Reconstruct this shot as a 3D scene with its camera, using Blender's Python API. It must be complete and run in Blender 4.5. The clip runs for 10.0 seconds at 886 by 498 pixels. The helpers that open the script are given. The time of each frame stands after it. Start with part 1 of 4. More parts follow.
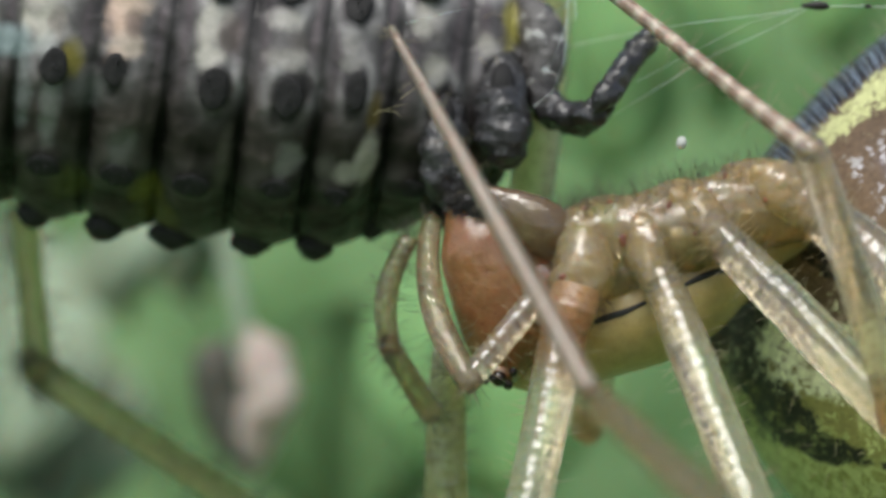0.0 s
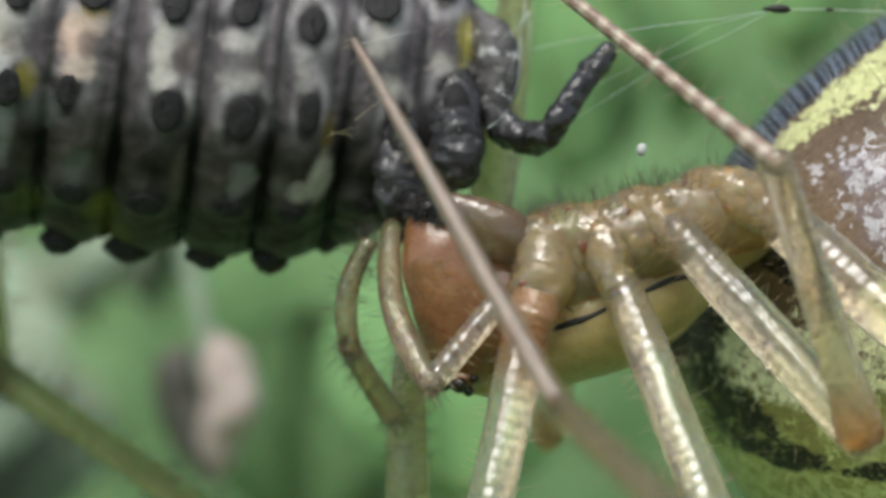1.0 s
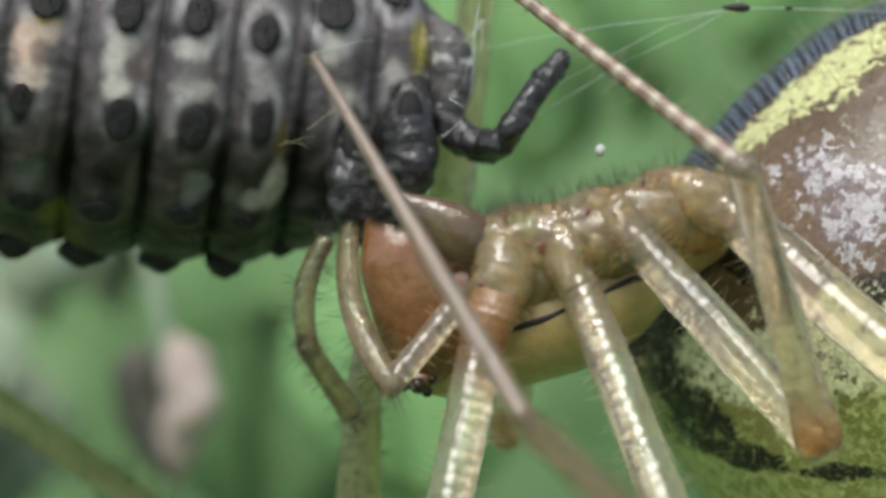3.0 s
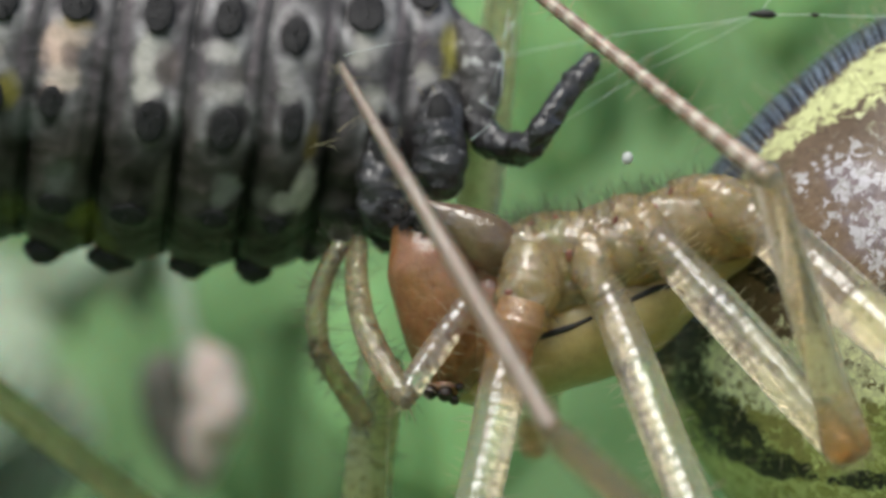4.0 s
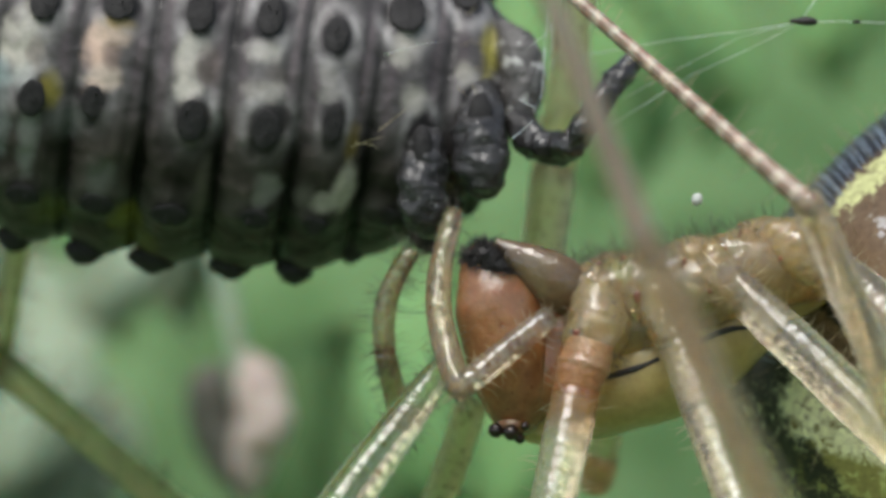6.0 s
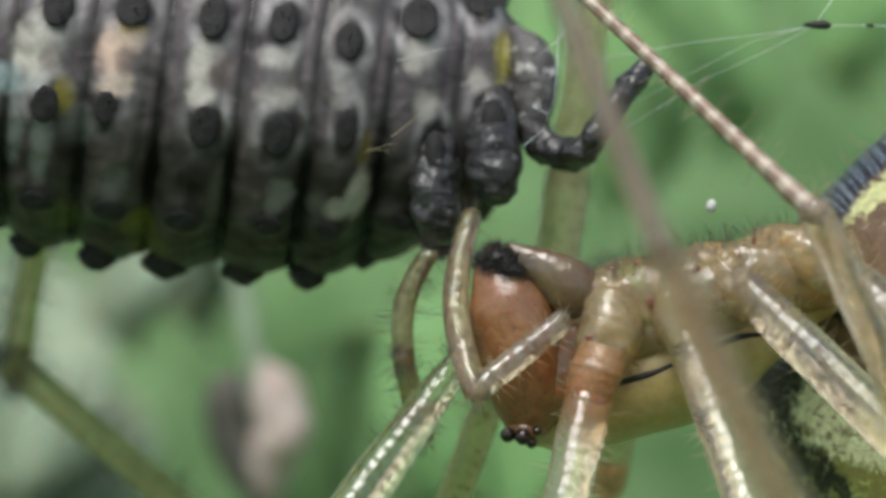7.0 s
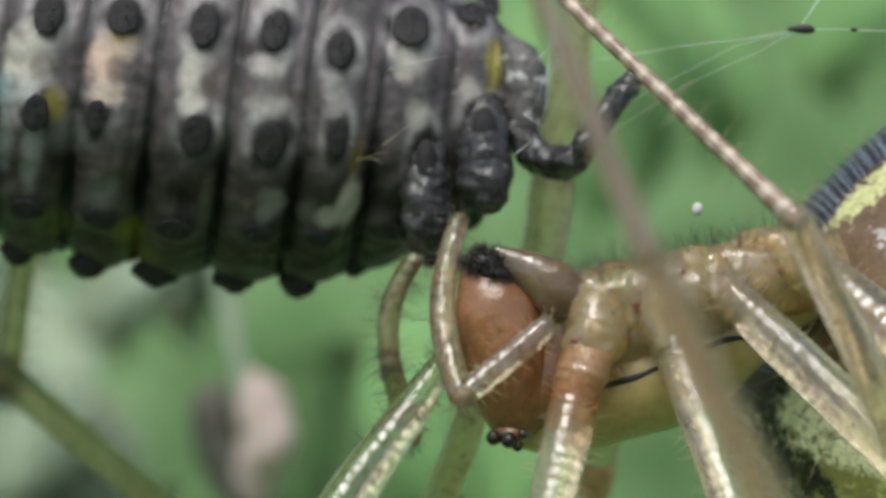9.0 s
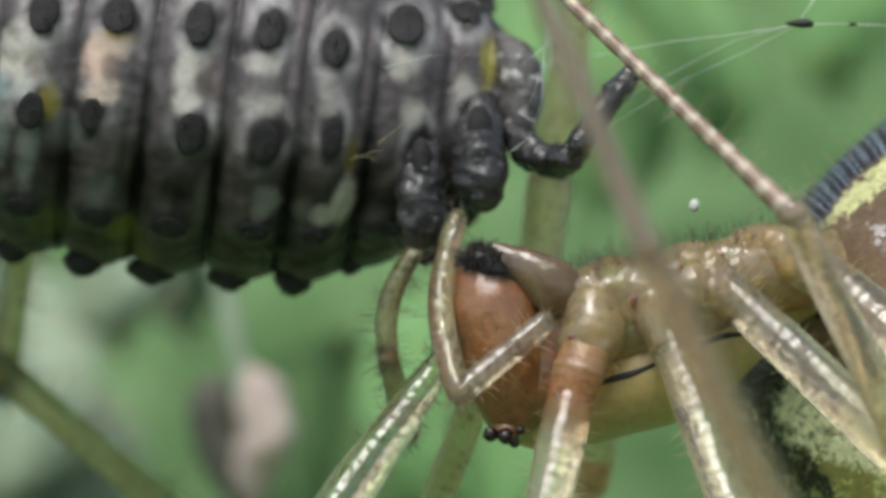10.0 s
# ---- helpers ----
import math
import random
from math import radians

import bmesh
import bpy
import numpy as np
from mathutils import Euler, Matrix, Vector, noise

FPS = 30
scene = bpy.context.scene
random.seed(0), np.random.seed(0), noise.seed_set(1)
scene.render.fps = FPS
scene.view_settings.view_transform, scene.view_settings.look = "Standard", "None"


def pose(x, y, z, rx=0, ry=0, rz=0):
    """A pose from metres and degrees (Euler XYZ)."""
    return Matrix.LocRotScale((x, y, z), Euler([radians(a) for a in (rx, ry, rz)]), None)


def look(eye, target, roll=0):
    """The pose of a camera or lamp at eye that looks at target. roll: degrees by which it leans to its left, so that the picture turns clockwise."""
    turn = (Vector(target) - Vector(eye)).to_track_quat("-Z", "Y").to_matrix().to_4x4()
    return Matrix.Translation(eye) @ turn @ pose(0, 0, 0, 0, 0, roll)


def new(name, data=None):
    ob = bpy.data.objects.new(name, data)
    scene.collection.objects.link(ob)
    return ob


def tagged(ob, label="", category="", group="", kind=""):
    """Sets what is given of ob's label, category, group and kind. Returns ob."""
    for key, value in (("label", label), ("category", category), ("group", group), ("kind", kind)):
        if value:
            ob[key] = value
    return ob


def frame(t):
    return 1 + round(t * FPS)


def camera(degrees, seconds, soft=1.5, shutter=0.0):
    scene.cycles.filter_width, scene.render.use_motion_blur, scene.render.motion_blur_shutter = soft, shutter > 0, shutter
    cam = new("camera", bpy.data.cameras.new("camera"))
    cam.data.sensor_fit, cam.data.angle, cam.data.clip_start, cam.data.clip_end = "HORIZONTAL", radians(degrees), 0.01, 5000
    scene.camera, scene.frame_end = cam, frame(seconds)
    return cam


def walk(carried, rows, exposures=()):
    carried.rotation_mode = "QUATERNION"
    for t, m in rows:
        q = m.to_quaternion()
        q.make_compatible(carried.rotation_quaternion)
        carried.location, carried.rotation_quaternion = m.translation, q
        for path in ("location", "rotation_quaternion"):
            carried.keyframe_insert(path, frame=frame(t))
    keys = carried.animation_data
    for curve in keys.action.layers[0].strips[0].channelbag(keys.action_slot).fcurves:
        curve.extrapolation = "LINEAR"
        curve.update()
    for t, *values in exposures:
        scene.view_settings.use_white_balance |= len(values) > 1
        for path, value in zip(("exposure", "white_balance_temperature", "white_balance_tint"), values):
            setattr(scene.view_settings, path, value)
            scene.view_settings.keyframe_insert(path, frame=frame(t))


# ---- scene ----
import itertools
from mathutils.bvhtree import BVHTree

# A small predator at its meal: millimetre plan, 450 mm above the ground.
# x to the right, y away from the lens, z up; plan numbers are millimetres.
HEIGHT = 450.0
REACH = 31.569          # from the lens to the plane of the plan's zero depth

# ---- camera ----
cam = camera(18, 10.0, soft=3.3, shutter=0.3)
cam.data.dof.use_dof = True
cam.data.dof.focus_distance = 0.0309
cam.data.dof.aperture_fstop = 120
CAMERA_TURNS = [        # seconds, tilt and pan in degrees
    (0, -0.220, 0.984),
    (0.5, -0.231, 0.671),
    (1, -0.162, 0.208),
    (1.5, -0.255, -0.301),
    (2, -0.185, -0.394),
    (2.2, -0.185, -0.579),
    (2.8, -0.197, -0.613),
    (3.3, -0.197, -0.556),
    (3.5, -0.174, -0.347),
    (4, -0.058, -0.081),
    (4.5, 0.000, 0.000),
    (5, -0.023, 0.046),
    (5.5, 0.069, 0.394),
    (6, 0.093, 0.752),
    (6.2, 0.116, 0.833),
    (7.5, 0.208, 1.065),
    (8, 0.255, 0.961),
    (8.5, 0.174, 1.146),
    (9, 0.255, 0.706),
    (9.5, 0.139, 0.671),
    (10, 0.139, 0.683),
]
walk(cam, [(t, pose(0, -REACH * 0.001, HEIGHT * 0.001, 90 + tilt, 0, pan)) for t, tilt, pan in CAMERA_TURNS])

# ---- light ----
world = bpy.data.worlds.new("sky")
scene.world = world
world.use_nodes = True
wn = world.node_tree
sky = wn.nodes.new("ShaderNodeTexSky")
sky.sky_type, sky.sun_disc = "NISHITA", False
sky.sun_elevation, sky.sun_rotation = radians(60), radians(202)
veil = wn.nodes.new("ShaderNodeHueSaturation")     # thin white cloud
veil.inputs["Saturation"].default_value = 0.6
wn.links.new(sky.outputs["Color"], veil.inputs["Color"])
wn.links.new(veil.outputs["Color"], wn.nodes["Background"].inputs["Color"])
wn.nodes["Background"].inputs["Strength"].default_value = 0.13
sun = bpy.data.lights.new("sun", "SUN")
sun.energy, sun.angle, sun.color = 3.0, radians(38), (1.0, 0.97, 0.91)
sun_ob = new("sun", sun)
sun_ob.matrix_world = look((-0.5, -1.25, 2.75), (0, 0, 0.45))
scene.view_settings.exposure = 0.09

# ---- helpers ----


def mm(p):
    """A point of the plan in metres."""
    return Vector((p[0], p[1], p[2] + HEIGHT)) * 0.001


def part(name, bm, material, parent=None, label="", smooth=True, closed=True):
    me = bpy.data.meshes.new(name)
    if closed:
        bmesh.ops.recalc_face_normals(bm, faces=bm.faces)
    if smooth:
        for f in bm.faces:
            f.smooth = True
    bm.normal_update()
    bm.to_mesh(me)
    bm.free()
    if material:
        me.materials.append(material)
    ob = new(name, me)
    if parent:
        ob.parent = parent
    if label:
        ob["label"] = label
    return ob


def skin(bm, rings, closed_ends=True):
    """Faces between rings of vertices."""
    made = [[bm.verts.new(p) for p in ring] for ring in rings]
    n = len(made[0])
    for a, b in zip(made, made[1:]):
        for i in range(n):
            bm.faces.new((a[i], a[(i + 1) % n], b[(i + 1) % n], b[i]))
    if closed_ends:
        for ring, flip in ((made[0], True), (made[-1], False)):
            bm.faces.new(list(reversed(ring)) if flip else ring)
    return made


def spline(points, n):
    """n points on a smooth curve through the given vectors (of any size)."""
    pts = [np.array(p, float) for p in points]
    pts = [2 * pts[0] - pts[1]] + pts + [2 * pts[-1] - pts[-2]]
    out = []
    for i in range(n):
        u = i / (n - 1) * (len(pts) - 3)
        k = min(int(u), len(pts) - 4)
        u -= k
        a, b, c, d = pts[k:k + 4]
        out.append(0.5 * (2 * b + (c - a) * u + (2 * a - 5 * b + 4 * c - d) * u * u + (3 * b - a - 3 * c + d) * u ** 3))
    return out


def sweep(bm, stations, sides=16, steps=40, rough=0.0, seed=0.0, deep=1.0, freq=2500):
    """A rounded body through stations (x, y, z, radius) in metres; deep stretches it along y."""
    pts = spline(stations, steps)
    rings = []
    for i, p in enumerate(pts):
        a, b = pts[max(i - 1, 0)][:3], pts[min(i + 1, steps - 1)][:3]
        way = Vector(b - a).normalized()
        side = way.cross(Vector((0, 1, 0)))
        side = side.normalized() if side.length > 0.05 else Vector((1, 0, 0))
        front = side.cross(way).normalized()
        ring = []
        for k in range(sides):
            t = 2 * math.pi * k / sides
            o = side * math.cos(t) + front * math.sin(t) * deep
            r = max(p[3], 1e-6)
            q = Vector(p[:3]) + o * r
            if rough:
                q += o * r * rough * noise.fractal(Vector((q.x * freq + seed, q.y * freq, q.z * freq)), 1.0, 2.0, 3)
            ring.append(q)
        rings.append(ring)
    return skin(bm, rings)


def ball(bm, centre, radii, turn=None, sub=3, rough=0.0, freq=1500):
    made = bmesh.ops.create_icosphere(bm, subdivisions=sub, radius=1)["verts"]
    m = (turn or Matrix()).to_4x4()
    for v in made:
        n = v.co.copy()
        q = Vector((n.x * radii[0], n.y * radii[1], n.z * radii[2]))
        if rough:
            q *= 1 + rough * noise.noise(q * freq + Vector(centre) * 900)
        v.co = m @ q + Vector(centre)
    return made


def bristle(bm, root, tip, thick, bend=None):
    """A three-sided tapering hair."""
    root, tip = Vector(root), Vector(tip)
    way = (tip - root).normalized()
    s = way.orthogonal().normalized()
    f = way.cross(s)
    mid = root.lerp(tip, 0.55) + (bend or Vector())
    a, b = [], []
    for k in range(3):
        o = s * math.cos(k * 2.094) + f * math.sin(k * 2.094)
        a.append(bm.verts.new(root + o * thick))
        b.append(bm.verts.new(mid + o * thick * 0.7))
    c = bm.verts.new(tip)
    for k in range(3):
        j = (k + 1) % 3
        bm.faces.new((a[k], a[j], b[j], b[k]))
        bm.faces.new((b[k], b[j], c))


# ---- materials ----


def material(name, colour, rough=0.4, **inputs):
    m = bpy.data.materials.new(name)
    m.use_nodes = True
    nt = m.node_tree
    p = nt.nodes["Principled BSDF"]
    p.inputs["Base Color"].default_value = (*colour, 1)
    p.inputs["Roughness"].default_value = rough
    for key, value in inputs.items():
        p.inputs[key.replace("_", " ")].default_value = value
    return m, nt, p


def coords(nt, per_mm):
    tc = nt.nodes.new("ShaderNodeTexCoord")
    mp = nt.nodes.new("ShaderNodeMapping")
    mp.inputs["Scale"].default_value = (per_mm * 1000,) * 3
    nt.links.new(tc.outputs["Object"], mp.inputs["Vector"])
    return mp.outputs["Vector"]


def noise_tex(nt, vec, scale, detail=4, rough=0.6):
    n = nt.nodes.new("ShaderNodeTexNoise")
    n.inputs["Scale"].default_value, n.inputs["Detail"].default_value, n.inputs["Roughness"].default_value = scale, detail, rough
    nt.links.new(vec, n.inputs["Vector"])
    return n.outputs["Fac"]


def ramp(nt, fac, stops):
    r = nt.nodes.new("ShaderNodeValToRGB")
    el = r.color_ramp.elements
    while len(el) < len(stops):
        el.new(0.5)
    for e, (pos, col) in zip(el, stops):
        e.position, e.color = pos, (*col, 1) if len(col) == 3 else col
    nt.links.new(fac, r.inputs["Fac"])
    return r.outputs["Color"]


def mix(nt, fac, a, b, blend="MIX"):
    n = nt.nodes.new("ShaderNodeMix")
    n.data_type, n.blend_type = "RGBA", blend
    ins = [s for s in n.inputs if s.enabled]
    for sock, v in zip(ins, (fac, a, b)):
        if isinstance(v, bpy.types.NodeSocket):
            nt.links.new(v, sock)
        elif isinstance(v, tuple):
            sock.default_value = (*v, 1)
        else:
            sock.default_value = v
    return [s for s in n.outputs if s.enabled][0]


def bump(nt, p, height, strength, distance):
    b = nt.nodes.new("ShaderNodeBump")
    b.inputs["Strength"].default_value, b.inputs["Distance"].default_value = strength, distance
    nt.links.new(height, b.inputs["Height"])
    nt.links.new(b.outputs["Normal"], p.inputs["Normal"])
    nt.links.new(b.outputs["Normal"], p.inputs["Coat Normal"])


def speckled(name, low, high, per_mm, rough=0.35, relief=0.3, spots=None, glints=0.0, **inputs):
    """A skin that wavers between two colours at two scales, with fine relief and darker pores; glints: how far its wet shine is broken into flecks."""
    m, nt, p = material(name, low, rough, **inputs)
    v = coords(nt, per_mm)
    a = noise_tex(nt, v, 1.0)
    b = noise_tex(nt, v, 6.0)
    col = ramp(nt, a, [(0.3, low), (0.7, high)])
    col = mix(nt, 0.35, col, ramp(nt, b, [(0.3, tuple(c * 0.6 for c in low)), (0.7, high)]))
    if spots:
        s = noise_tex(nt, v, spots[0], 2)
        col = mix(nt, ramp(nt, s, [(spots[1], (0, 0, 0)), (spots[1] + 0.06, (1, 1, 1))]), col, spots[2])
    nt.links.new(col, p.inputs["Base Color"])
    bump(nt, p, b, relief, 0.00003)
    if glints:
        wet = mix(nt, 0.5, noise_tex(nt, v, 2.6, 2), noise_tex(nt, v, 8.0, 2))
        film = ramp(nt, wet, [(0.46, (1 - glints,) * 3), (0.54, (1, 1, 1))])
        nt.links.new(film, p.inputs["Coat Weight"])
        curl = nt.nodes.new("ShaderNodeBump")
        curl.inputs["Strength"].default_value, curl.inputs["Distance"].default_value = 0.7, 0.00006
        nt.links.new(noise_tex(nt, v, 3.4, 2), curl.inputs["Height"])
        nt.links.new(curl.outputs["Normal"], p.inputs["Coat Normal"])
    return m


AMBER = dict(Subsurface_Weight=0.5, Subsurface_Scale=0.0004, Subsurface_Radius=(1.0, 0.75, 0.4), Transmission_Weight=0.9, IOR=1.29, Coat_Weight=0.8, Coat_Roughness=0.09, Sheen_Weight=0.12, Sheen_Roughness=0.3, Sheen_Tint=(1.0, 0.9, 0.62, 1))


def leg_material(name, low, high, pore, base=None):
    """Glassy skin, ringed and pitted, so that its shine breaks up along the limb."""
    m, nt, p = material(name, low, 0.18, **AMBER)
    v = coords(nt, 1.0)
    coarse, fine = noise_tex(nt, v, 2.5), noise_tex(nt, v, 13.0, 3)
    col = ramp(nt, coarse, [(0.3, low), (0.7, high)])
    pits = noise_tex(nt, v, 17.0, 1)
    col = mix(nt, ramp(nt, pits, [(0.62, (0, 0, 0)), (0.70, (1, 1, 1))]), col, pore)
    wave = nt.nodes.new("ShaderNodeTexWave")
    wave.wave_type, wave.bands_direction = "BANDS", "Z"
    for key, value in (("Scale", 2.05), ("Distortion", 3.2), ("Detail", 3.0), ("Detail Scale", 2.0)):
        wave.inputs[key].default_value = value
    nt.links.new(v, wave.inputs["Vector"])
    tick = ramp(nt, wave.outputs["Fac"], [(0.0, (0.02, 0.02, 0.02)), (0.08, (0.06, 0.06, 0.06)), (0.24, (0.9, 0.9, 0.9)), (1.0, (1, 1, 1))])
    h = mix(nt, 0.8, tick, fine)
    if base:
        cut = nt.nodes.new("ShaderNodeSeparateXYZ")
        nt.links.new(v, cut.inputs["Vector"])
        reach = nt.nodes.new("ShaderNodeMath")
        reach.operation = "MULTIPLY_ADD"
        nt.links.new(coarse, reach.inputs[0])
        reach.inputs[1].default_value = 0.5
        nt.links.new(cut.outputs["Z"], reach.inputs[2])
        col = mix(nt, ramp(nt, reach.outputs["Value"], [(0.30, (1, 1, 1)), (0.95, (0, 0, 0))]), col, base)
    nt.links.new(col, p.inputs["Base Color"])
    bump(nt, p, h, 0.3, 0.00003)
    # the outer film of shine is smooth and broken by the rings and pits
    dents = noise_tex(nt, v, 13.0, 2)
    film = mix(nt, 1.0, tick, ramp(nt, dents, [(0.56, (1, 1, 1)), (0.62, (0.1, 0.1, 0.1))]), "MULTIPLY")
    nt.links.new(film, p.inputs["Coat Weight"])
    soft = nt.nodes.new("ShaderNodeBump")
    soft.inputs["Strength"].default_value, soft.inputs["Distance"].default_value = 0.12, 0.00003
    nt.links.new(fine, soft.inputs["Height"])
    nt.links.new(soft.outputs["Normal"], p.inputs["Coat Normal"])
    p.inputs["Coat IOR"].default_value = 1.62
    return m


leg_skin = leg_material("amber leg skin", (0.86, 0.75, 0.55), (0.96, 0.90, 0.74), (0.42, 0.30, 0.14))
clear_leg_skin = leg_material("clear greenish leg skin", (0.88, 0.84, 0.64), (0.97, 0.95, 0.80), (0.42, 0.30, 0.14))
clear_leg_skin.node_tree.nodes["Principled BSDF"].inputs["Transmission Weight"].default_value = 0.97
clear_leg_skin.node_tree.nodes["Principled BSDF"].inputs["IOR"].default_value = 1.2
brown_leg_skin = leg_material("brown leg skin", (0.52, 0.39, 0.21), (0.66, 0.53, 0.33), (0.32, 0.22, 0.10))
knee_leg_skin = leg_material("amber leg skin, orange at the joint", (0.86, 0.75, 0.55), (0.96, 0.90, 0.74), (0.42, 0.30, 0.14), (0.86, 0.48, 0.22))
knee_skin = speckled("orange joint skin", (0.84, 0.42, 0.20), (0.91, 0.61, 0.37), 2.0, 0.22, 0.8, None, 0.8, **{**AMBER, "Transmission_Weight": 0.7, "Coat_Weight": 1.0})
pink_skin = speckled("pinkish brown leg skin", (0.32, 0.24, 0.165), (0.49, 0.395, 0.295), 1.6, 0.32, 0.6, (9, 0.62, (0.22, 0.11, 0.08)), Coat_Weight=0.7, Coat_Roughness=0.12, Transmission_Weight=0.5, Subsurface_Weight=0.3, Subsurface_Scale=0.0003)
olive_skin = speckled("olive leg skin", (0.60, 0.57, 0.33), (0.78, 0.75, 0.48), 2.0, 0.34, 0.5, (5, 0.58, (0.24, 0.18, 0.08)), Subsurface_Weight=0.4, Subsurface_Scale=0.0003, Transmission_Weight=0.86, IOR=1.30)
palp_skin = speckled("mottled olive palp skin", (0.60, 0.46, 0.28), (0.80, 0.68, 0.46), 2.2, 0.24, 0.7, (5, 0.55, (0.30, 0.19, 0.10)), Subsurface_Weight=0.4, Subsurface_Scale=0.0003, Transmission_Weight=0.88, IOR=1.34, glints=0.8, Coat_Roughness=0.1, Coat_IOR=1.7)
carapace_skin = speckled("yellow carapace", (0.47, 0.34, 0.12), (0.58, 0.45, 0.19), 1.2, 0.38, 0.4, Subsurface_Weight=0.6, Subsurface_Scale=0.0005, Subsurface_Radius=(1, 0.7, 0.3), Coat_Weight=0.3, Coat_Roughness=0.15)
coxa_skin = speckled("amber coxa skin", (0.80, 0.60, 0.31), (0.94, 0.80, 0.49), 1.5, 0.18, 0.7, (6, 0.72, (0.42, 0.16, 0.08)), 0.92, **{**AMBER, "Transmission_Weight": 0.8, "Sheen_Weight": 0.0, "Coat_Weight": 1.0, "Coat_IOR": 1.7, "Coat_Roughness": 0.07, "IOR": 1.33})
jaw_skin = speckled("orange brown jaw", (0.24, 0.096, 0.036), (0.40, 0.195, 0.080), 1.4, 0.26, 0.6, (10, 0.66, (0.20, 0.07, 0.03)), Transmission_Weight=0.15, Subsurface_Weight=0.5, Subsurface_Scale=0.0004, Coat_Weight=0.8, Coat_Roughness=0.06)
maxilla_skin = speckled("brown mouthpart skin", (0.22, 0.14, 0.075), (0.36, 0.25, 0.14), 1.5, 0.22, 0.6, None, 0.6, **{**AMBER, "Transmission_Weight": 0.6, "Coat_Weight": 1.0, "Coat_IOR": 1.7})
lobe_skin = speckled("grey black wrinkled skin", (0.010, 0.010, 0.011), (0.050, 0.048, 0.049), 2.2, 0.45, 0.9, (8, 0.66, (0.24, 0.24, 0.24)), 0.95, Coat_Roughness=0.12, Coat_IOR=1.35)
black_gloss = speckled("glossy black leg", (0.010, 0.009, 0.009), (0.026, 0.024, 0.023), 2.4, 0.32, 0.8, None, 0.95, Coat_Roughness=0.1)
tubercle_skin = speckled("black tubercle", (0.016, 0.015, 0.016), (0.046, 0.044, 0.044), 2.6, 0.7, 0.7, Specular_IOR_Level=0.2)
black_matte = speckled("black bristle", (0.012, 0.010, 0.010), (0.03, 0.026, 0.024), 3.0, 0.5, 0.5)


def banded_material():
    """Pinkish brown skin with paler and darker bands along the limb."""
    m, nt, p = material("banded leg skin", (0.4, 0.3, 0.25), 0.32, Subsurface_Weight=0.3, Subsurface_Scale=0.0002, Coat_Weight=0.3, Coat_Roughness=0.15)
    v = coords(nt, 1.0)
    wave = nt.nodes.new("ShaderNodeTexWave")
    wave.wave_type, wave.bands_direction = "BANDS", "Z"
    wave.inputs["Scale"].default_value, wave.inputs["Distortion"].default_value, wave.inputs["Detail"].default_value, wave.inputs["Detail Scale"].default_value = 1.1, 4.0, 3.0, 1.6
    nt.links.new(v, wave.inputs["Vector"])
    col = ramp(nt, wave.outputs["Fac"], [(0.05, (0.29, 0.205, 0.15)), (0.5, (0.37, 0.285, 0.215)), (0.95, (0.52, 0.455, 0.36))])
    fine = noise_tex(nt, v, 14.0)
    col = mix(nt, 0.6, col, ramp(nt, fine, [(0.3, (0.4, 0.36, 0.33)), (0.7, (1.2, 1.15, 1.1))]), "MULTIPLY")
    nt.links.new(col, p.inputs["Base Color"])
    bump(nt, p, fine, 0.5, 0.00003)
    return m


banded_skin = banded_material()
mark_skin = speckled("reddish brown mark", (0.09, 0.025, 0.012), (0.24, 0.07, 0.03), 3.0, 0.3, 0.4, Coat_Weight=0.5, Coat_Roughness=0.1)
eye_gloss, _, _ = material("glossy eye", (0.020, 0.009, 0.006), 0.12, Coat_Weight=0.4)
hair_pale, _, _ = material("pale hair", (0.35, 0.30, 0.18), 0.4)
hair_dark, _, _ = material("dark hair", (0.05, 0.04, 0.03), 0.4)
hair_blue, _, _ = material("blue grey hair", (0.34, 0.42, 0.52), 0.3)
silk, _, _ = material("silk", (0.75, 0.78, 0.76), 0.25, Subsurface_Weight=0.2, Subsurface_Scale=0.0001)
chalk, _, _ = material("white crumb", (0.55, 0.57, 0.53), 0.6)


def toned_material(name, rough, relief_scale, relief):
    m, nt, p = material(name, (0.3, 0.3, 0.3), rough)
    at = nt.nodes.new("ShaderNodeVertexColor")
    at.layer_name = "skin_tone"
    v = coords(nt, 1.0)
    fine = noise_tex(nt, v, relief_scale, 5, 0.65)
    col = mix(nt, 0.3, at.outputs["Color"], ramp(nt, fine, [(0.3, (0.35, 0.35, 0.35)), (0.7, (1.25, 1.2, 1.15))]), "MULTIPLY")
    nt.links.new(col, p.inputs["Base Color"])
    bump(nt, p, fine, relief, 0.00006)
    return m, nt, p


larva_skin, _, _ = toned_material("grey wrinkled larva skin", 0.36, 5.0, 0.35)
larva_dark = speckled("grey black larva skin", (0.02, 0.02, 0.02), (0.15, 0.14, 0.135), 2.0, 0.5, 0.8, (3, 0.60, (0.42, 0.42, 0.40)))
larva_skin.node_tree.nodes["Principled BSDF"].inputs["Coat Weight"].default_value = 0.06
larva_skin.node_tree.nodes["Principled BSDF"].inputs["Specular IOR Level"].default_value = 0.16


